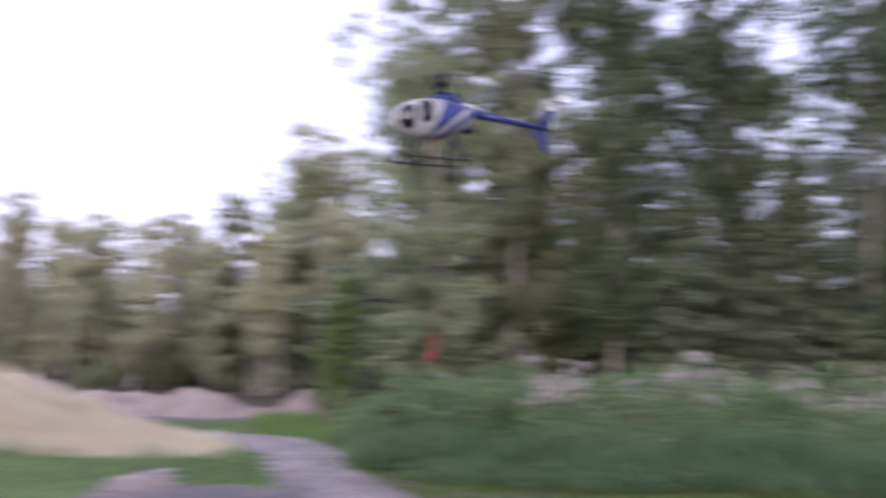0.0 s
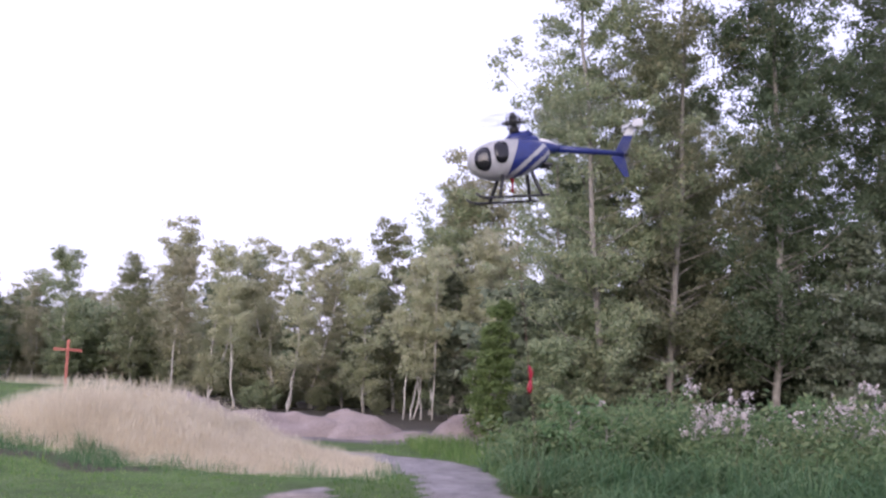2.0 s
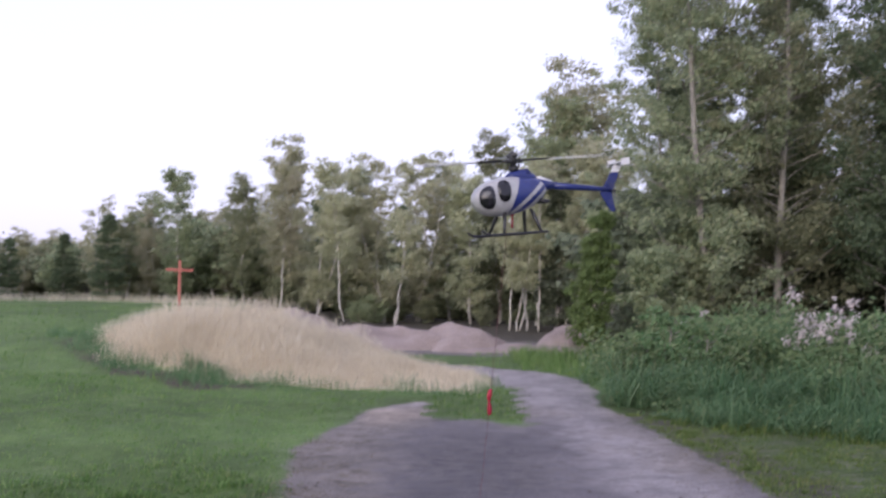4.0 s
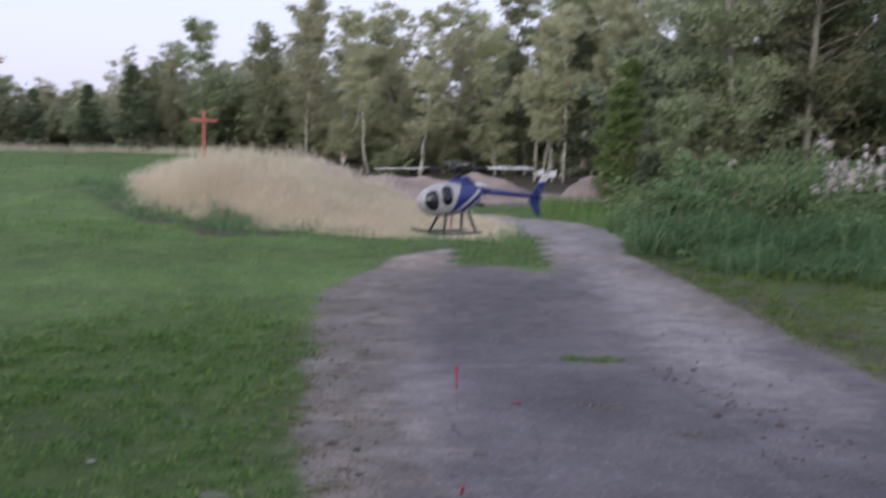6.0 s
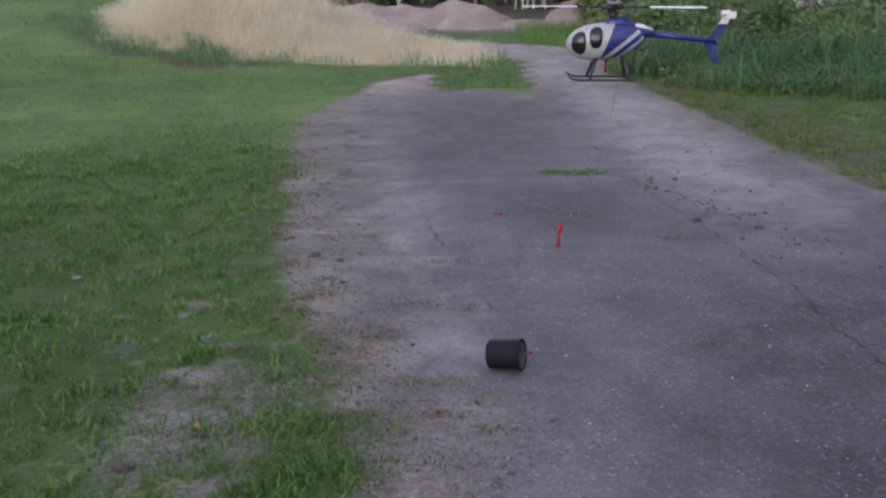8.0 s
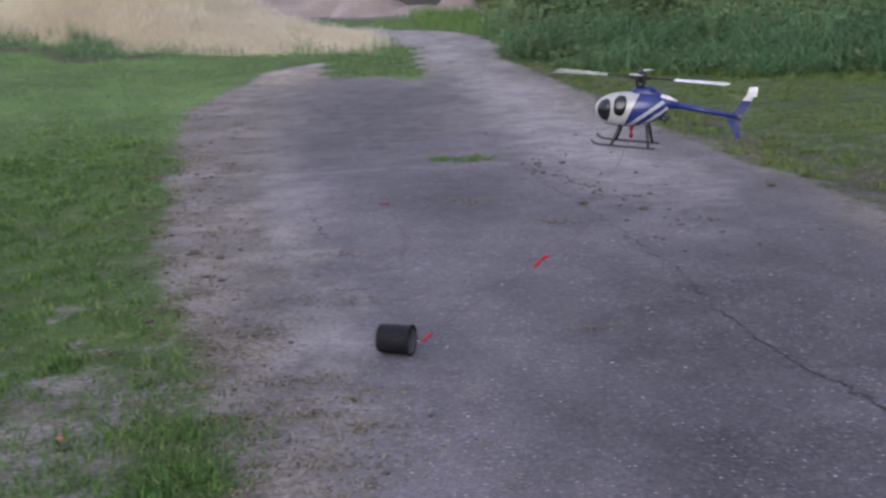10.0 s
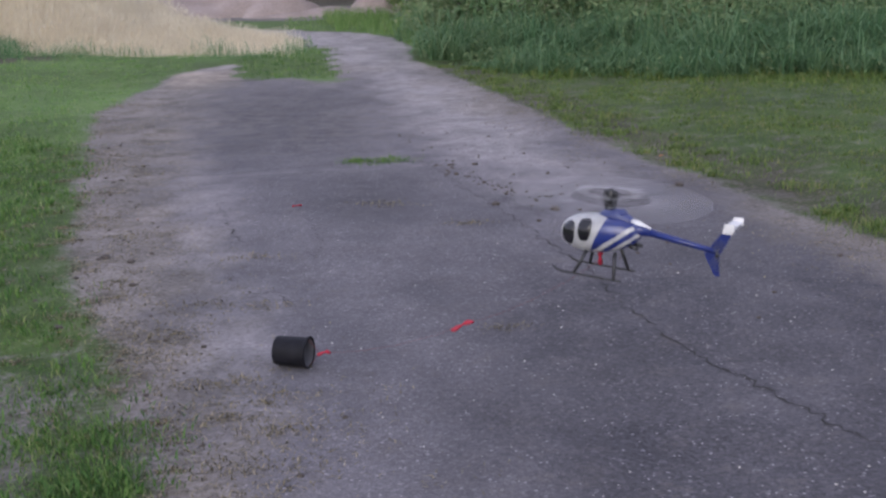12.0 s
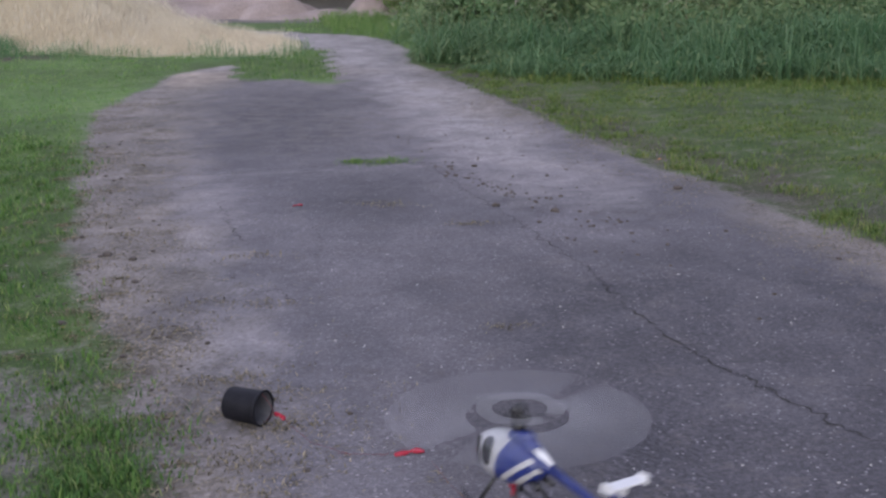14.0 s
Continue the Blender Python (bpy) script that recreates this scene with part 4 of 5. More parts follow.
    shrub = [make_tree("shrub", 80 + i, 2.0, 0.03, 0.02, 1.0, 40, 4, 26, 0.11, 0.20, LEAF_DARK if i else LEAF_POPLAR, BARK, "dark leafy shrub under the trees", "shrub", 0.1) for i in range(2)]
    grown = set()
    for x, y, s in [(rng.uniform(-32, 4), rng.uniform(50, 58), rng.uniform(0.9, 1.7)) for _ in range(46)] + [(rng.uniform(4.5, 24), rng.uniform(25.5, 32), rng.uniform(0.9, 1.6)) for _ in range(34)] + [(-3.4, 45, 0.5), (-2.2, 45.5, 0.5), (-6.5, 46, 0.55), (-11, 47, 0.6)] + [(rng.uniform(-12, 5.5), rng.uniform(49, 54), rng.uniform(0.8, 1.5)) for _ in range(40)] + [(rng.uniform(-7, 5.5), rng.uniform(42, 47), rng.uniform(0.2, 0.5)) for _ in range(14)]:
        k = 0 if y > 40 else 1
        (stand if k not in grown else plant)(shrub[k], x, y, rng.uniform(0, 360), s, "undergrowth of the wood", 1.3)
        grown.add(k)
    sapling = [make_tree("sapling", 85 + i, 3.2, 0.03, 0.03, 1.0, 46, 4, 60, 0.085, 0.2, LEAF_POPLAR, BARK, "young leafy sapling in front of the tall trees", "tree", 0.08) for i in range(2)]
    for i, (x, y, s) in enumerate([(4.3, 22.8, 0.65), (5.2, 23.2, 0.6), (4.9, 24.4, 0.95), (15.0, 23.4, 0.7), (6.6, 27.0, 1.1)]):
        (stand if i < 2 else plant)(sapling[i % 2], x, y, rng.uniform(0, 360), s, "saplings at the wood's edge", 1.2)
    bush = make_tree("weed_bush", 88, 1.0, 0.012, 0.05, 0.52, 46, 4, 40, 0.060, 0.10, WEED, BARK, "low bushy green weed clump beside the track", "bush", 0.1, 3, 0.9, 0.5)
    for i, (x, y, s) in enumerate([(2.95, 16.6, 0.98), (3.35, 15.9, 0.86), (2.5, 16.0, 0.62), (4.0, 15.2, 0.72), (5.1, 15.0, 0.9), (4.4, 13.8, 0.55), (6.3, 14.8, 1.0), (7.4, 14.2, 0.9), (5.7, 13.6, 0.6), (8.8, 14.9, 1.05)]):
        (stand if i == 0 else plant)(bush, x, y, rng.uniform(0, 360), s, "bushes among the weeds", 1.15)
    cedar = make_tree("cedar_tree", 90, 3.7, 0.07, 0.02, 0.66, 90, 4, 60, 0.07, 0.14, LEAF_CEDAR, BARK, "narrow dark green cedar at the corner of the wood", "tree", 0.01, 1, 0.9, 0.2)
    stand(cedar, 2.95, 23.0, 40, 0.8)
    gold = make_tree("golden_tree", 91, 4.3, 0.09, 0.10, 1.6, 60, 6, 36, 0.12, 0.26, LEAF_GOLD, BARK, "bushy tree with golden brown autumn leaves", "tree", 0.03)
    stand(gold, -18.1, 41.0, 10, 0.95)


build_trees()


def build_far_woods():
    """The closed wood behind: a deep, uneven band of leaf masses all round."""
    rng = np.random.default_rng(8)
    n = 3600
    a = rng.uniform(-math.pi, math.pi, n)
    r = rng.uniform(66, 82, n)
    front = np.abs(a) < 1.2
    h = np.where(front, np.where(a < -0.2, 2.9, 3.9), 9.0) * (0.75 + 0.25 * np.sin(a * 19) * np.sin(a * 7 + 1)) * rng.uniform(0, 1, n) ** 0.8
    cs = np.stack([r * np.sin(a), r * np.cos(a), h], -1)
    v, f = leaves(rng, cs, 0.75, 60, 0.24, 0.8, simple=True)
    stuff("distant_woods", v, f, LEAF_BIRCH, "distant dark woods closing the horizon", "woods")


build_far_woods()


# ---------- marker cross ----------
def build_marker():
    root = tagged(new("marker_post"), "orange-red painted wooden cross-shaped marker post", "post")
    bm = box(bmesh.new(), (0.075, 0.075, 1.55), pose(0, 0, 0.72), 0.008)
    part("upright", bm, POST, root, smooth=False)
    bm = box(bmesh.new(), (0.76, 0.04, 0.07), pose(0, -0.0595, 1.22, 0, 2, 0), 0.008)
    part("crossbar", bm, POST, root, smooth=False)
    root.matrix_basis = pose(-7.5, 32.5, float(height(-7.5, 32.5)), 0, 0, 10)


build_marker()


# ---------- stones, clods and cracks of the track ----------
def lump_mesh(name, seed, mat):
    rng = random.Random(seed)
    bm = bmesh.new()
    bmesh.ops.create_icosphere(bm, subdivisions=1, radius=1.0)
    for v in bm.verts:
        v.co *= rng.uniform(0.7, 1.2)
        v.co.z *= 0.6
    me = bpy.data.meshes.new(name)
    bm.to_mesh(me)
    bm.free()
    me.materials.append(mat)
    return me


def build_loose():
    rng = random.Random(9)
    clods = [lump_mesh("clod", i, CLOD) for i in range(3)]
    pebbles = [lump_mesh("pebble", 10 + i, PEBBLE) for i in range(3)]
    spots = [(1.26, 7.1, 0.02), (1.33, 6.21, 0.028), (1.43, 7.38, 0.022), (2.47, 6.42, 0.03), (-0.67, 5.44, 0.028), (-0.72, 4.39, 0.022), (2.63, 4.78, 0.016), (1.62, 6.0, 0.03), (0.14, 2.94, 0.012), (-0.55, 5.35, 0.022),
             (-0.5, 4.95, 0.018), (2.1, 4.3, 0.012), (1.9, 4.0, 0.010), (-0.78, 3.25, 0.025), (-0.95, 3.0, 0.03)]
    for _ in range(150):
        y = rng.uniform(4.6, 9.0)
        spots.append((1.3 + 0.9 * rng.random() ** 1.4 + (7.0 - y) * 0.12, y, 0.004 + 0.011 * rng.random() ** 3))
    for _ in range(90):
        y = rng.uniform(5.6, 7.6)
        spots.append((1.14 + (7.5 - y) * 0.34 + rng.gauss(0.05, 0.07), y, 0.004 + 0.012 * rng.random() ** 2))
    for _ in range(40):
        y = rng.uniform(2.9, 9.0)
        spots.append((float(road_left(y)) + rng.gauss(0.2, 0.16), y, rng.uniform(0.006, 0.016)))
    for i, (x, y, s) in enumerate(spots):
        ob = tagged(new("clod", clods[i % 3]), "dark clod of dry soil lying on the track", "clod", "clods on the track")
        ob.matrix_basis = pose(x, y, float(height(x, y)) + 0.25 * s, 0, 0, rng.uniform(0, 360)) @ Matrix.Scale(s, 4)
    for i in range(190):
        x, y, s = rng.uniform(0.1, 2.3), 2.5 + 4 * rng.random() ** 1.4, 0.0016 + 0.004 * rng.random() ** 2
        ob = tagged(new("pebble", pebbles[i % 3]), "pale pebble lying on the asphalt", "pebble", "pebbles on the track")
        ob.matrix_basis = pose(x, y, float(height(x, y)) + 0.2 * s, 0, 0, rng.uniform(0, 360)) @ Matrix.Scale(s, 4)


def build_crack(pts, wide, seed, label):
    rng = random.Random(seed)
    bm = bmesh.new()
    pts = [Vector((*p, 0)) for p in pts]
    line = []
    for a, b in zip(pts, pts[1:]):
        k = max(2, int((b - a).length / 0.03))
        line += [a.lerp(b, i / k) for i in range(k)]
    line.append(pts[-1])
    rows = []
    for i, p in enumerate(line):
        d = (line[min(i + 1, len(line) - 1)] - line[max(i - 1, 0)]).normalized()
        s = Vector((-d.y, d.x, 0))
        p = p + s * rng.gauss(0, 0.014)
        w = wide * (0.2 + 0.8 * i / len(line)) * rng.uniform(0.15, 1.0) * (0.2 if rng.random() < 0.25 else 1) * (0.15 if i in (0, len(line) - 1) else 1)
        z = float(height(p.x, p.y)) + 0.004
        rows.append((bm.verts.new((p.x - s.x * w, p.y - s.y * w, z)), bm.verts.new((p.x + s.x * w, p.y + s.y * w, z + 0.001))))
    for r0, r1 in zip(rows, rows[1:]):
        bm.faces.new((r0[0], r0[1], r1[1], r1[0]))
    tagged(part("asphalt_crack", bm, CRACK, smooth=False), label, "crack", kind="structure")


build_loose()
build_crack([(1.12, 7.55), (1.26, 6.58), (1.38, 5.54), (1.44, 4.87), (1.45, 4.12), (1.52, 3.68), (1.67, 3.1), (1.80, 2.6)], 0.0065, 1, "long dark crack in the worn asphalt")
build_crack([(-0.2, 6.56), (-0.12, 6.0), (-0.05, 5.6)], 0.005, 2, "short dark crack in the asphalt")
build_crack([(-0.4, 7.42), (0.2, 7.6), (0.68, 7.68), (1.15, 7.58)], 0.0022, 3, "worn joint across the asphalt")
build_crack([(0.3, 5.9), (0.33, 5.5), (0.27, 5.2)], 0.003, 4, "hairline crack in the asphalt")
build_crack([(1.9, 3.3), (2.1, 3.0), (2.35, 2.8)], 0.004, 5, "hairline crack in the asphalt")
build_crack([(-0.02, 4.75), (0.12, 4.72), (0.15, 4.55)], 0.003, 6, "hairline crack in the asphalt")


def scrap(cx, cy, size):
    bm = bmesh.new()
    ribbon_strip(bm, 0.016 * size, 0.07 * size)
    ob = tagged(part("tape_scrap", bm, RED), "scrap of red tape lying on the asphalt", "tape")
    ob.matrix_basis = pose(cx, cy, float(height(cx, cy)) + 0.012, 0, 90, 10)


def ribbon_strip(bm, wide, long):
    """A knotted, twisted tape, hanging along -z from the origin, 1.5 mm thick."""
    n = 10
    rows = []
    for i in range(n + 1):
        u = i / n
        w = wide * (0.35 + 0.65 * abs(math.sin(math.pi * (0.12 + 1.76 * u)))) * 0.5
        a = 1.1 * math.sin(3.0 * u) + 0.5 * u
        d = Vector((math.cos(a), math.sin(a), 0))
        nrm = Vector((-math.sin(a), math.cos(a), 0)) * 0.0025
        c = Vector((0.0, 0.004 * math.sin(5 * u), -long * u))
        rows.append([bm.verts.new(c + s * d * w + k * nrm) for s, k in ((-1, -1), (1, -1), (1, 1), (-1, 1))])
    for r0, r1 in zip(rows, rows[1:]):
        for k in range(4):
            bm.faces.new((r0[k], r0[(k + 1) % 4], r1[(k + 1) % 4], r1[k]))
    bm.faces.new(rows[0][::-1])
    bm.faces.new(rows[-1])
    return bm


scrap(0.27, 6.35, 0.8)


def build_fallen_leaves():
    """A few curled leaves and scraps on the worn turf."""
    rng = random.Random(21)
    tints = {"pale": speckled("pale_leaf", (0.12, 0.12, 0.10), (0.22, 0.215, 0.19), 60, 0.7), "brown": speckled("brown_leaf", (0.22, 0.09, 0.04), (0.38, 0.17, 0.07), 60, 0.7)}
    for x, y, size, tint in [(-1.72, 5.06, 0.045, "pale"), (-1.09, 5.29, 0.022, "pale"), (-1.02, 3.45, 0.022, "brown"), (-0.8, 3.3, 0.025, "brown"), (-0.7, 4.3, 0.025, "brown"), (-1.5, 6.4, 0.03, "brown"), (-0.95, 4.9, 0.02, "pale"), (-1.9, 4.3, 0.025, "brown"), (-0.6, 6.2, 0.018, "brown"), (0.55, 4.6, 0.016, "pale"), (2.7, 7.4, 0.03, "brown"), (3.1, 8.2, 0.03, "brown")]:
        bm = bmesh.new()
        rows = []
        for i in range(7):
            u = i / 6
            w = 0.42 * math.sin(math.pi * min(max(u, 0.04), 0.97)) ** 0.8
            lift = 0.22 * (u - 0.5) ** 2 + 0.03
            rows.append([bm.verts.new((u - 0.5, k * w, lift + 0.22 * abs(k) * w + d)) for d in (0.0, 0.03) for k in (-1, 0, 1)])
        for r0, r1 in zip(rows, rows[1:]):
            for a, b in ((0, 1), (1, 2), (4, 3), (5, 4)):
                bm.faces.new((r0[a], r0[b], r1[b], r1[a]))
        ob = tagged(part("fallen_leaf", bm, tints[tint]), tint + " curled fallen leaf on the ground", "leaf", "fallen leaves")
        ob.matrix_basis = pose(x, y, float(height(x, y)) + 0.012, rng.uniform(-15, 15), rng.uniform(-15, 15), rng.uniform(0, 360)) @ Matrix.Scale(size, 4)


build_fallen_leaves()


# ---------- model helicopter ----------
S = 0.93


def hull_section(x):
    """Half width, bottom and top of the egg-shaped pod at x."""
    u = (x + 0.118) / 0.286
    u = min(max(u, 0.0), 1.0)
    nose = math.sqrt(max(0.0, 1 - max(0.0, (u - 0.56) / 0.44) ** 2.3))
    tail = math.sqrt(max(0.0, 1 - max(0.0, (0.56 - u) / 0.56) ** 2.0))
    k = max(nose * tail, 0.0)
    half = 0.060 * k ** 0.92
    centre = 0.137 - 0.006 * u + 0.022 * (1 - u) ** 2
    return half, centre - 0.066 * k, centre + 0.070 * k


def hull_point(x, a, lift=0.0):
    """A point of the pod's skin; a runs from the keel (-90) over the side (0) to the roof (90), left side."""
    half, lo, hi = hull_section(x)
    c, s = math.cos(radians(a)), math.sin(radians(a))
    mid, rad = 0.5 * (lo + hi), 0.5 * (hi - lo)
    y = (half + lift) * math.copysign(abs(c) ** 0.85, c)
    return Vector((x, y, mid + (rad + lift) * math.copysign(abs(s) ** 0.92, s)))


def skin_patch(corners, side, lift=0.0018, n=8, rounded=True):
    """A rounded pane on the skin. corners: x and angle ranges."""
    (x0, x1), (a0, a1) = corners
    bm = bmesh.new()
    ring_in = []
    k = 28
    for layer in (1.0, 0.55):
        row = []
        for i in range(k):
            t = 2 * math.pi * i / k
            cx, sx = math.cos(t), math.sin(t)
            p = 0.8
            u = 0.5 + 0.5 * layer * math.copysign(abs(cx) ** p, cx)
            w = 0.5 + 0.5 * layer * math.copysign(abs(sx) ** p, sx)
            v = hull_point(x0 + (x1 - x0) * u, a0 + (a1 - a0) * w, lift)
            row.append(bm.verts.new((v.x, v.y * side, v.z)))
        ring_in.append(row)
    mid = hull_point(0.5 * (x0 + x1), 0.5 * (a0 + a1), lift)
    c = bm.verts.new((mid.x, mid.y * side, mid.z))
    edge = []
    for i in range(k):
        t = 2 * math.pi * i / k
        cx, sx = math.cos(t), math.sin(t)
        u = 0.5 + 0.5 * math.copysign(abs(cx) ** 0.8, cx)
        w = 0.5 + 0.5 * math.copysign(abs(sx) ** 0.8, sx)
        v = hull_point(x0 + (x1 - x0) * u, a0 + (a1 - a0) * w, -0.002)
        edge.append(bm.verts.new((v.x, v.y * side, v.z)))
    a, b = ring_in
    for i in range(k):
        j = (i + 1) % k
        bm.faces.new((edge[i], edge[j], a[j], a[i]))
        bm.faces.new((a[i], a[j], b[j], b[i]))
        bm.faces.new((b[i], b[j], c))
    return bm


def build_helicopter():
    root = tagged(new("model_helicopter"), "blue and white model helicopter on black skids, rotor turning", "model helicopter")
    bm = bmesh.new()
    n, k = 30, 32
    rings = []
    for i in range(1, n):
        u = 0.5 - 0.5 * math.cos(math.pi * i / n)
        x = -0.118 + 0.286 * u
        rings.append([bm.verts.new((hull_point(x, a).x, hull_point(x, a).y, hull_point(x, a).z)) for a in (360 * j / k for j in range(k))])
    for r0, r1 in zip(rings, rings[1:]):
        for j in range(k):
            bm.faces.new((r0[j], r0[(j + 1) % k], r1[(j + 1) % k], r1[j]))
    for r in (rings[0], rings[-1]):
        c = sum((v.co for v in r), Vector()) / k
        end = bm.verts.new(c + Vector((-0.003 if r is rings[0] else 0.004, 0, 0)))
        for j in range(k):
            bm.faces.new((r[j], r[(j + 1) % k], end))
    body = part("body", bm, HULL, root)
    for side in (1, -1):
        part("windscreen", skin_patch(((0.100, 0.152), (-40, 48)), side), GLAZING, body, "dark glossy pane")
        part("door_window", skin_patch(((0.040, 0.088), (-14, 54)), side), GLAZING, body, "dark glossy pane")
    # engine cowling behind the mast
    bm = bmesh.new()
    tube(bm, [(0.034, 0, 0.196), (0.01, 0, 0.205), (-0.03, 0, 0.206), (-0.07, 0, 0.196), (-0.09, 0, 0.185)], [0.012, 0.024, 0.026, 0.020, 0.008], 14)
    part("cowling", bm, BLUE, root)
    bm = tube(bmesh.new(), [(-0.07, 0, 0.174), (-0.11, 0, 0.173), (-0.15, 0, 0.169)], [0.030, 0.021, 0.0135], 14)
    part("boom_fairing", bm, BLUE, root)
    bm = tube(bmesh.new(), [(-0.078, 0, 0.192), (-0.105, 0, 0.1905), (-0.148, 0, 0.181)], [0.0145, 0.0135, 0.005], 12)
    part("fairing_cap", bm, WHITE, root, "white painted cap where the boom begins")
    bm = box(bmesh.new(), (0.062, 0.040, 0.026), pose(-0.030, 0, 0.219, 0, 4, 0), 0.008)
    part("engine_box", bm, BLUE, root)
    for s in (1, -1):
        bm = tube(bmesh.new(), [(-0.085, s * 0.018, 0.118), (-0.118, s * 0.024, 0.112)], [0.008, 0.007], 10)
        part("exhaust", bm, BLACK, root)
    bm = tube(bmesh.new(), [(-0.145, 0, 0.169), (-0.25, 0, 0.157), (-0.378, 0, 0.142)], [0.0135, 0.011, 0.0085], 12)
    part("tail_boom", bm, BLUE, root)

    def plate(name, outline, thick, mat, m, parent=root):
        """A thin board with the outline given in its x and z."""
        bm = bmesh.new()
        lo = [bm.verts.new((x, -thick / 2, z)) for x, z in outline]
        hi = [bm.verts.new((x, thick / 2, z)) for x, z in outline]
        bm.faces.new(lo)
        bm.faces.new(hi[::-1])
        for i in range(len(lo)):
            j = (i + 1) % len(lo)
            bm.faces.new((lo[i], lo[j], hi[j], hi[i]))
        bmesh.ops.transform(bm, matrix=m, verts=bm.verts)
        return part(name, bm, mat, parent, smooth=False)

    plate("tail_fin", [(-0.335, 0.130), (-0.375, 0.062), (-0.392, 0.062), (-0.384, 0.130), (-0.418, 0.205), (-0.385, 0.205)], 0.006, BLUE, Matrix())
    plate("fin_cap", [(-0.385, 0.2055), (-0.418, 0.2055), (-0.432, 0.236), (-0.405, 0.236)], 0.006, WHITE, Matrix())
    plate("stabilizer", [(-0.402, -0.050), (-0.437, -0.050), (-0.437, 0.050), (-0.402, 0.050)], 0.005, WHITE, pose(0, 0, 0.239) @ pose(0, 0, 0, -90, 0, 0))
    for s in (1, -1):
        plate("stabilizer_tip", [(-0.400, 0.226), (-0.438, 0.229), (-0.437, 0.254), (-0.405, 0.251)], 0.004, WHITE, pose(0, s * 0.0525, 0))
    # landing gear
    for s in (1, -1):
        bm = tube(bmesh.new(), [(0.165, s * 0.072, 0.022), (0.15, s * 0.072, 0.010), (0.13, s * 0.072, 0.005), (-0.075, s * 0.072, 0.005), (-0.085, s * 0.072, 0.006)], [0.003, 0.0045, 0.0045, 0.0045, 0.003], 8)
        part("skid", bm, BLACK, root)
        for x0, x1 in ((0.058, 0.085), (-0.042, -0.058)):
            bm = bmesh.new()
            tube(bm, [(x0, s * 0.030, 0.088), (0.6 * x0 + 0.4 * x1, s * 0.048, 0.052), (x1, s * 0.072, 0.006)], [0.0065, 0.0065, 0.0052], 8)
            part("skid_strut", bm, BLACK, root)
    bm = ribbon_strip(bmesh.new(), 0.020, 0.055)
    hook = part("hook_tape", bm, RED, root, "red tape on the cargo hook")
    hook.matrix_basis = pose(0.02, 0, 0.083)
    # rotor head and blades
    bm = tube(bmesh.new(), [(0, 0, 0.19), (0, 0, 0.255)], [0.007, 0.006], 10)
    box(bm, (0.030, 0.026, 0.022), pose(0, 0, 0.236), 0.003)
    part("mast", bm, BLACK, root)
    bm = tube(bmesh.new(), [(0, 0, -0.012), (0, 0, 0.012), (0, 0, 0.030), (0, 0, 0.036)], [0.012, 0.014, 0.009, 0.006], 12)
    box(bm, (0.080, 0.018, 0.014), pose(0, 0, 0.002), 0.003)
    box(bm, (0.016, 0.050, 0.018), pose(0, 0, 0.022), 0.003)
    for s in (1, -1):
        tube(bm, [(s * 0.016, 0.012, -0.022), (s * 0.020, 0.014, 0.020)], [0.003, 0.003], 6)
        tube(bm, [(s * 0.012, -0.016, -0.020), (s * 0.014, -0.016, 0.024)], [0.003, 0.003], 6)
    rotor = part("main_rotor", bm, BLACK, root, "black rotor head")
    rotor.matrix_basis = pose(0, 0, 0.262)
    rotor_blades = []
    for s in (1, -1):
        bm = bmesh.new()
        box(bm, (0.205, 0.031, 0.0035), pose(s * 0.2345, -0.003 * s, 0.004, s * 4, 0, 0), 0.0014)
        rotor_blades.append(part("rotor_blade", bm, BLADE, rotor, "pale grey blade", smooth=False))
    for s in (1, -1):
        bm = box(bmesh.new(), (0.100, 0.014, 0.007), pose(s * 0.085, -0.003 * s, 0.004, s * 4, 0, 0), 0.002)
        rotor_blades.append(part("blade_grip", bm, BLACK, rotor))
    bm = tube(bmesh.new(), [(0, -0.085, 0.022), (0, 0.085, 0.022)], [0.0014, 0.0014], 6)
    part("flybar", bm, BLACK, rotor)
    for s in (1, -1):
        bm = box(bmesh.new(), (0.028, 0.044, 0.003), pose(0, s * 0.092, 0.022), 0.0012)
        rotor_blades.append(part("flybar_paddle", bm, WHITE, rotor, "white paddle", smooth=False))
    bm = tube(bmesh.new(), [(0, -0.008, 0), (0, 0.010, 0)], [0.006, 0.006], 10)
    tail = part("tail_rotor", bm, BLACK, root)
    tail.matrix_basis = pose(-0.382, 0.017, 0.136)
    for s in (1, -1):
        bm = box(bmesh.new(), (0.009, 0.002, 0.046), pose(0, 0.004, s * 0.030), 0.0008)
        part("tail_blade", bm, STEEL, tail, "grey metal blade", smooth=False)
    return root, rotor, tail, rotor_blades


helicopter, main_rotor, tail_rotor, rotor_blades = build_helicopter()
helicopter.scale = (S, S, S)
POT_TALL = 0.86


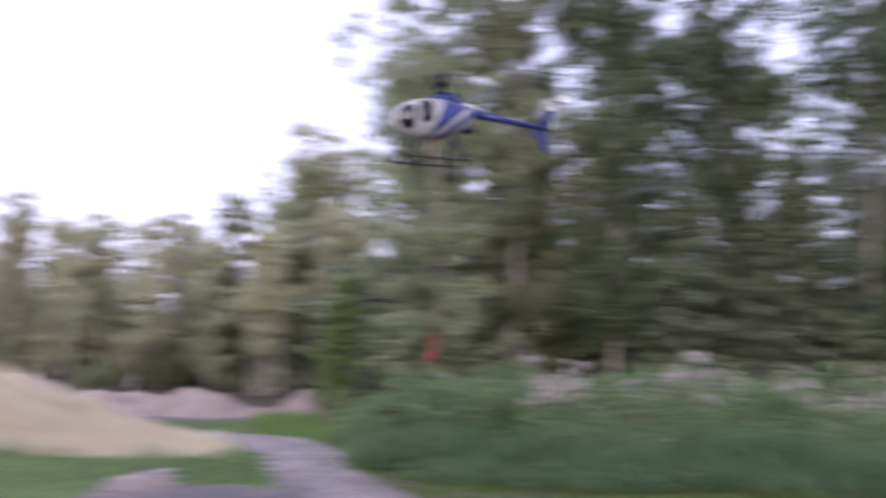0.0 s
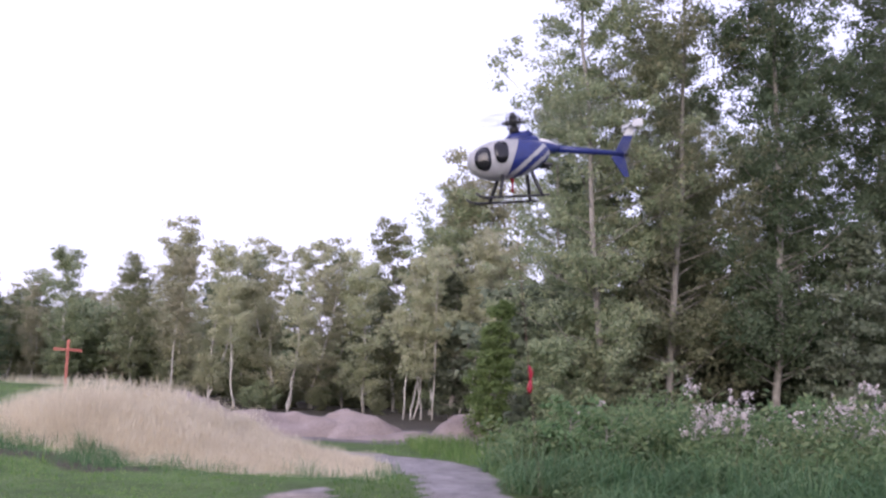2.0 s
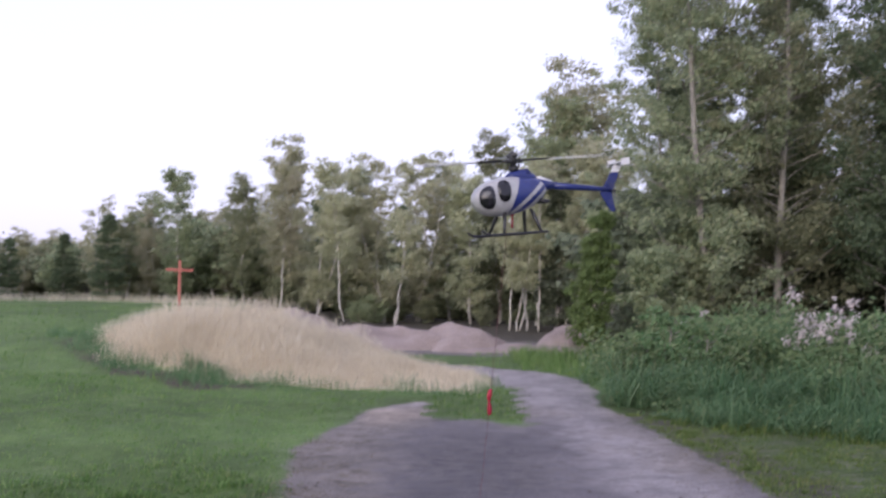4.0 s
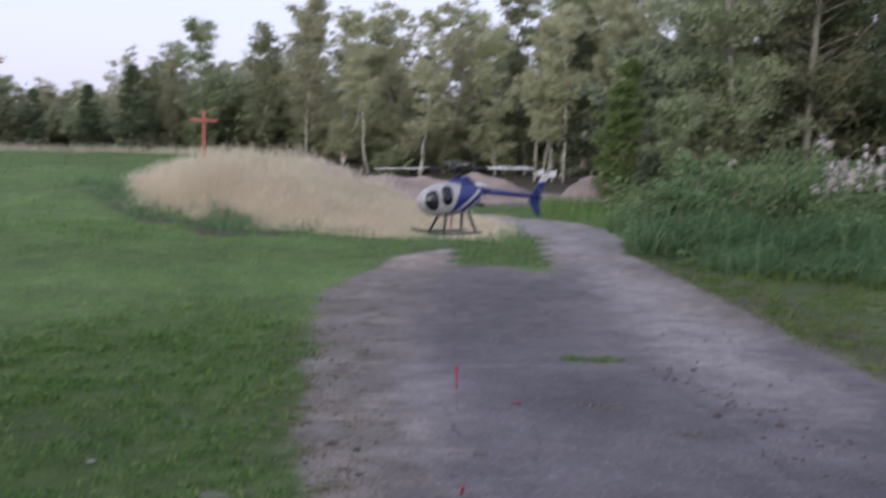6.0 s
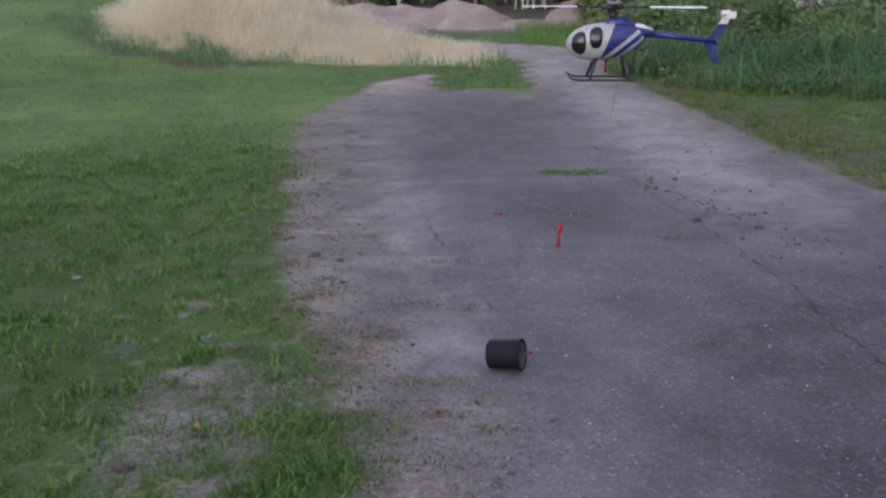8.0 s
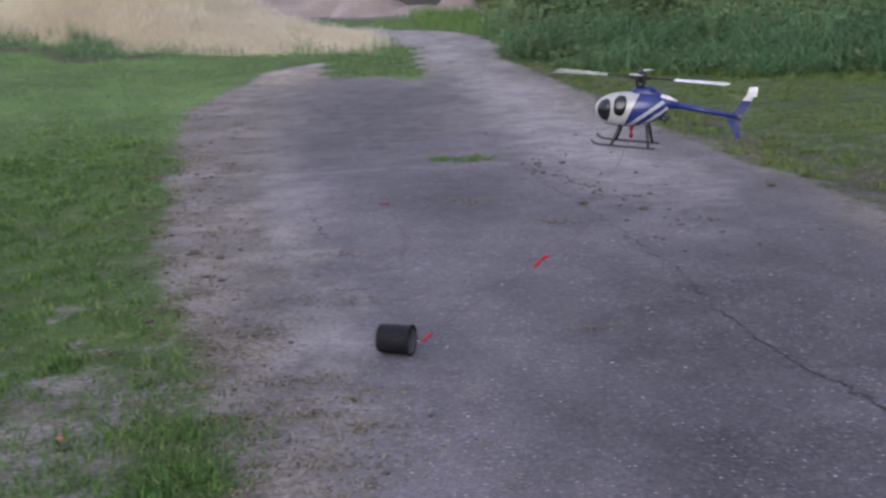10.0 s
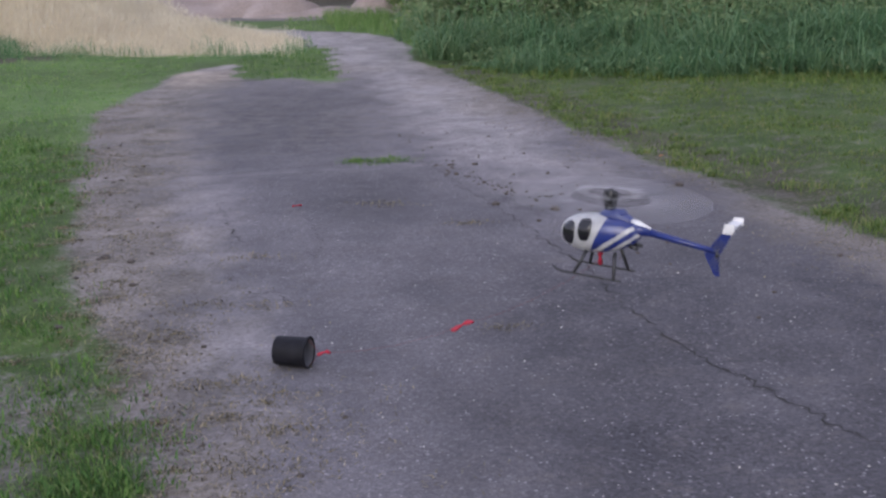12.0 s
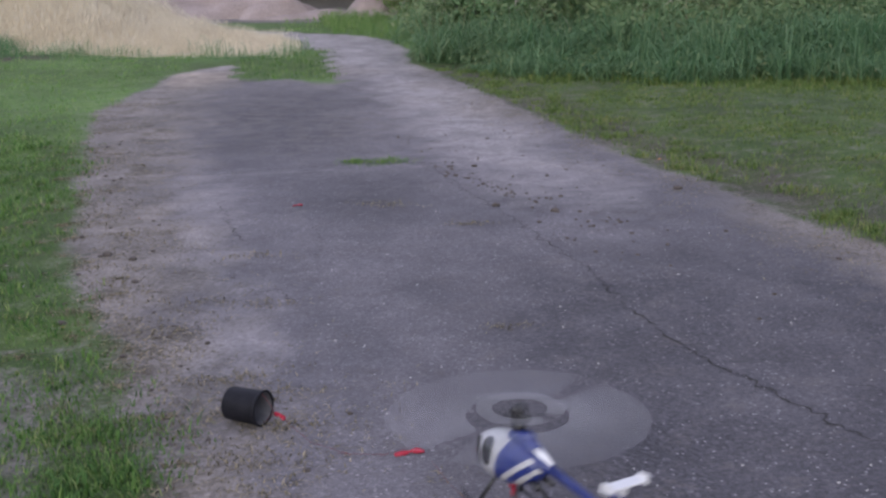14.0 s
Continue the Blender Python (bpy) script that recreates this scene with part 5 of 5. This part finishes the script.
# ---------- the load and its line ----------
def build_can():
    root = tagged(new("plant_pot"), "small black plastic pot used as a sling load", "pot")
    bm = bmesh.new()
    n = 40
    prof = [(0.0, 0.0), (0.044, 0.0), (0.0485, 0.003), (0.0500, 0.010), (0.0512, 0.130), (0.0515, 0.134)]
    rows = []
    for r, z in prof[1:]:
        rows.append([bm.verts.new((r * math.cos(a), r * math.sin(a), z)) for a in (2 * math.pi * i / n for i in range(n))])
    for r0, r1 in zip(rows, rows[1:]):
        for i in range(n):
            bm.faces.new((r0[i], r0[(i + 1) % n], r1[(i + 1) % n], r1[i]))
    bm.faces.new(rows[0][::-1])
    part("wall", bm, POT, root)
    bm = bmesh.new()
    rows = []
    for r, z in ((0.0487, 0.1345), (0.0475, 0.012), (0.0440, 0.0060)):
        rows.append([bm.verts.new((r * math.cos(a), r * math.sin(a), z)) for a in (2 * math.pi * i / n for i in range(n))])
    for r0, r1 in zip(rows, rows[1:]):
        for i in range(n):
            bm.faces.new((r0[i], r0[(i + 1) % n], r1[(i + 1) % n], r1[i]))
    bm.faces.new(rows[-1])
    part("lining", bm, POT_IN, root, "worn grey inside")
    bm = bmesh.new()
    rows = []
    for r, z in ((0.0518, 0.128), (0.0545, 0.129), (0.0548, 0.1375), (0.0540, 0.139), (0.0490, 0.139), (0.0486, 0.134), (0.0518, 0.128)):
        rows.append([bm.verts.new((r * math.cos(a), r * math.sin(a), z)) for a in (2 * math.pi * i / n for i in range(n))])
    for r0, r1 in zip(rows, rows[1:]):
        for i in range(n):
            bm.faces.new((r0[i], r0[(i + 1) % n], r1[(i + 1) % n], r1[i]))
    bmesh.ops.remove_doubles(bm, verts=bm.verts, dist=1e-6)
    part("rim", bm, POT, root)
    bm = bmesh.new()
    for s in (1, -1):
        tube(bm, [(s * 0.049, 0, 0.132), (s * 0.02, 0, 0.162), (0, 0, 0.178)], [0.001, 0.001, 0.001], 5)
    part("bridle", bm, CORD, root)
    for ob in root.children:
        ob.data.transform(Matrix.Diagonal((1, 1, POT_TALL, 1)))
    return root


can = build_can()
UPPER, LOWER, PIECES = 0.58, 0.53, 4
line = tagged(new("sling_line"), "thin red cord with red tape flags, slung under the helicopter", "cord")


def build_line():
    """Two halves of four pieces each, and the tapes at the middle and over the load."""
    first = None
    out = []
    for i in range(2 * PIECES):
        l = (UPPER if i < PIECES else LOWER) / PIECES
        if i in (0, PIECES):
            bm = tube(bmesh.new(), [(0, 0, 0.002), (0, 0, -l * 0.5), (0, 0, -l - 0.002)], [0.0007, 0.0007, 0.0007], 6)
            first = part("cord_piece", bm, CORD, line)
            ob = first
        else:
            ob = new("cord_piece", first.data)
            ob.parent = line
        out.append(ob)
    mid = part("middle_flag", ribbon_strip(bmesh.new(), 0.016, 0.085), RED, line, "twisted red tape flag")
    low = part("lower_flag", ribbon_strip(bmesh.new(), 0.013, 0.045), RED, line, "twisted red tape flag")
    return out, mid, low


cord_pieces, middle_flag, lower_flag = build_line()

# seconds, x, y, z, heading, nose up
HELI_ROWS = [
    (0.0, 0.521, 3.053, 2.112, 188, -0.3),
    (0.5, 0.217, 3.447, 2.155, 187, 6.9),
    (1.0, 0.205, 3.531, 2.209, 188, -0.1),
    (1.5, 0.287, 3.345, 2.147, 184, -8.2),
    (2.0, 0.309, 3.392, 2.044, 186, -6.6),
    (2.2, 0.305, 3.389, 2.007, 188, -7.7),
    (4.3, 0.173, 3.861, 1.686, 200, -4.1),
    (4.5, 0.145, 3.927, 1.657, 200, -1.1),
    (5.0, 0.214, 4.266, 1.508, 201, -5.7),
    (5.5, 0.127, 4.244, 1.285, 203, -8.1),
    (6.0, -0.089, 4.430, 1.118, 205, -0.5),
    (6.5, 0.096, 4.129, 1.139, 199, -4.9),
    (7.0, 0.333, 4.041, 1.068, 192, -7.8),
    (7.2, 0.370, 3.943, 1.048, 188, -6.4),
    (9.3, 0.945, 4.236, 0.755, 167, 5.6),
    (9.5, 1.011, 4.234, 0.709, 164, 2.7),
    (10.0, 1.109, 4.169, 0.655, 159, 3.8),
    (10.5, 1.212, 4.004, 0.577, 152, 3.4),
    (11.0, 1.250, 3.804, 0.427, 148, 0.7),
    (11.5, 1.230, 3.685, 0.357, 145, -1.3),
    (12.0, 1.137, 3.482, 0.359, 142, 3.5),
    (12.5, 1.131, 3.119, 0.180, 131, 1.2),
    (13.0, 1.058, 2.922, 0.134, 133, -2.5),
    (13.5, 0.866, 2.701, 0.074, 130, -1.0),
    (14.0, 0.635, 2.549, 0.040, 112, -1.0),
]
# seconds, then the line's middle while the load hangs
HANG_ROWS = [
    (0.0, 0.506, 3.050, 1.610),
    (0.5, 0.290, 3.460, 1.690),
    (1.0, 0.122, 3.564, 1.676),
    (1.5, 0.381, 3.340, 1.620),
    (2.0, 0.352, 3.384, 1.531),
    (2.2, 0.280, 3.390, 1.520),
    (4.3, 0.109, 3.811, 1.167),
    (4.5, 0.096, 3.869, 1.126),
    (5.0, 0.205, 4.170, 0.970),
    (5.5, 0.190, 4.128, 0.782),
    (6.0, -0.076, 4.322, 0.611),
    (6.5, 0.060, 4.017, 0.643),
    (6.8, 0.151, 3.956, 0.622),
]
# seconds, the line's middle, and the foot of the load, its heading and its tilt from upright
LAID_ROWS = [
    (7.0, 0.210, 4.018, 0.596, 0.088, 3.680, 180, 7),
    (7.2, 0.212, 3.851, 0.571, 0.076, 3.763, 0, 2),
    (7.7, 0.287, 3.933, 0.518, 0.092, 3.791, -20, 40),
    (8.1, 0.381, 3.996, 0.461, 0.114, 3.804, -20, 90),
    (9.3, 0.687, 4.324, 0.302, 0.159, 3.913, -22, 90),
    (9.5, 0.721, 4.180, 0.269, 0.159, 3.913, -22, 90),
    (10.0, 0.791, 4.244, 0.232, 0.153, 3.916, -22, 90),
    (10.5, 0.803, 4.138, 0.238, 0.152, 3.919, -22, 90),
    (11.0, 0.831, 4.027, 0.134, 0.142, 3.902, -22, 90),
    (11.5, 0.854, 4.038, 0.020, 0.119, 3.865, -23, 90),
    (12.0, 0.753, 3.824, 0.109, 0.093, 3.820, -24, 90),
    (12.5, 0.750, 3.627, 0.020, 0.121, 3.712, -24, 90),
    (13.0, 0.705, 3.380, 0.006, 0.085, 3.575, -26, 90),
    (13.5, 0.538, 3.141, 0.006, 0.010, 3.419, -30, 90),
    (14.0, 0.461, 3.055, 0.006, -0.068, 3.335, -34, 90),
]


def heli_pose(x, y, z, heading, nose):
    return pose(x, y, z, 0, -nose, heading) @ Matrix.Scale(S, 4)


def hang(a, b):
    """The pose at a whose -z points to b."""
    d = (b - a).normalized()
    return Matrix.Translation(a) @ (-d).to_track_quat("Z", "Y").to_matrix().to_4x4()


def sagging(a, b, length, n):
    """n + 1 joints of a slack line of that length from a to b, resting on the ground where it meets it."""
    def joints(sag):
        out = []
        for i in range(n + 1):
            u = i / n
            p = a.lerp(b, u)
            s = sag * 4 * u * (1 - u)
            p.z -= s
            floor = 0.004 + float(height(p.x, p.y))
            if p.z < floor:
                p += Vector((0.0, 0.6 * (p.z - floor), 0))
                p.z = floor
            out.append(p)
        return out

    lo, hi = 0.0, 1.2
    for _ in range(30):
        s = 0.5 * (lo + hi)
        j = joints(s)
        if sum((q - p).length for p, q in zip(j, j[1:])) < length:
            lo = s
        else:
            hi = s
    return joints(lo)


def at_time(rows, t):
    ts = [r[0] for r in rows]
    return [float(np.interp(t, ts, [r[k] for r in rows])) for k in range(1, len(rows[0]))]


def motions():
    walk(helicopter, [(r[0], heli_pose(*r[1:])) for r in HELI_ROWS])
    # the rotors turn all the time, faster as the helicopter settles
    angle, rows, tails = 25.0, [], []
    for k in range(0, 421):
        rows.append((k / FPS, pose(0, 0, 0.262, 0, 0, angle)))
        tails.append((k / FPS, pose(-0.382, 0.017, 0.136, 0, 75.0 * k, 0)))
        angle += 89.0 if k < 105 or k >= 345 else 24.0
    walk(main_rotor, rows)
    # at full speed the blades run ahead of the head in the same sense
    angle, rows = 0.0, []
    for k in range(0, 421):
        rows.append((k / FPS, pose(0, 0, 0, 0, 0, angle)))
        angle += 89.0 if k < 105 or k >= 345 else 0.0
    for blade in rotor_blades:
        walk(blade, rows)
    walk(tail_rotor, tails)
    load, joints, mids, lows = [], [[] for _ in cord_pieces], [], []
    times = [r[0] for r in HANG_ROWS] + [r[0] for r in LAID_ROWS]
    times = sorted(set(times + [2.9, 3.6, 5.25, 5.75, 6.25, 6.75, 8.7, 9.0, 12.25, 12.75, 13.25, 13.75]))
    for t in times:
        hook = heli_pose(*at_time(HELI_ROWS, t)) @ Vector((0.02, 0, 0.045))
        if t < 6.9:
            mid = Vector(at_time(HANG_ROWS, t))
            mid = hook + (mid - hook).normalized() * UPPER
            eye = mid + (mid - hook).normalized() * LOWER
            eye.z = max(eye.z, 0.165)
            base = hang(eye, eye + (mid - hook)) @ pose(0, 0, -0.178 * POT_TALL)
            a, b = sagging(hook, mid, UPPER, PIECES), sagging(mid, eye, LOWER, PIECES)
        else:
            mx, my, mz, cx, cy, head, tilt = at_time(LAID_ROWS, t)
            mid = Vector((mx, my, mz))
            base = pose(cx, cy, 0.055 * math.sin(radians(tilt)) + float(height(cx, cy)), 0, tilt, head)
            eye = base @ Vector((0, 0, 0.178 * POT_TALL))
            eye.z = max(eye.z, 0.01)
            a, b = sagging(hook, mid, UPPER, PIECES), sagging(mid, eye, LOWER, PIECES)
        load.append((t, base))
        for i, (p, q) in enumerate(list(zip(a, a[1:])) + list(zip(b, b[1:]))):
            joints[i].append((t, hang(p, q)))
        mids.append((t, hang(a[-1].lerp(a[-2], 0.2), b[1])))
        lows.append((t, hang(b[-1].lerp(b[-2], 0.3), b[-1])))
    for ob, r in [(can, load), (middle_flag, mids), (lower_flag, lows)] + list(zip(cord_pieces, joints)):
        rows = [(0.0, r[0][1])] if r[0][0] > 0 else []
        rows += r
        if rows[-1][0] < 14.0:
            rows.append((14.0, rows[-1][1]))
        walk(ob, rows)


motions()
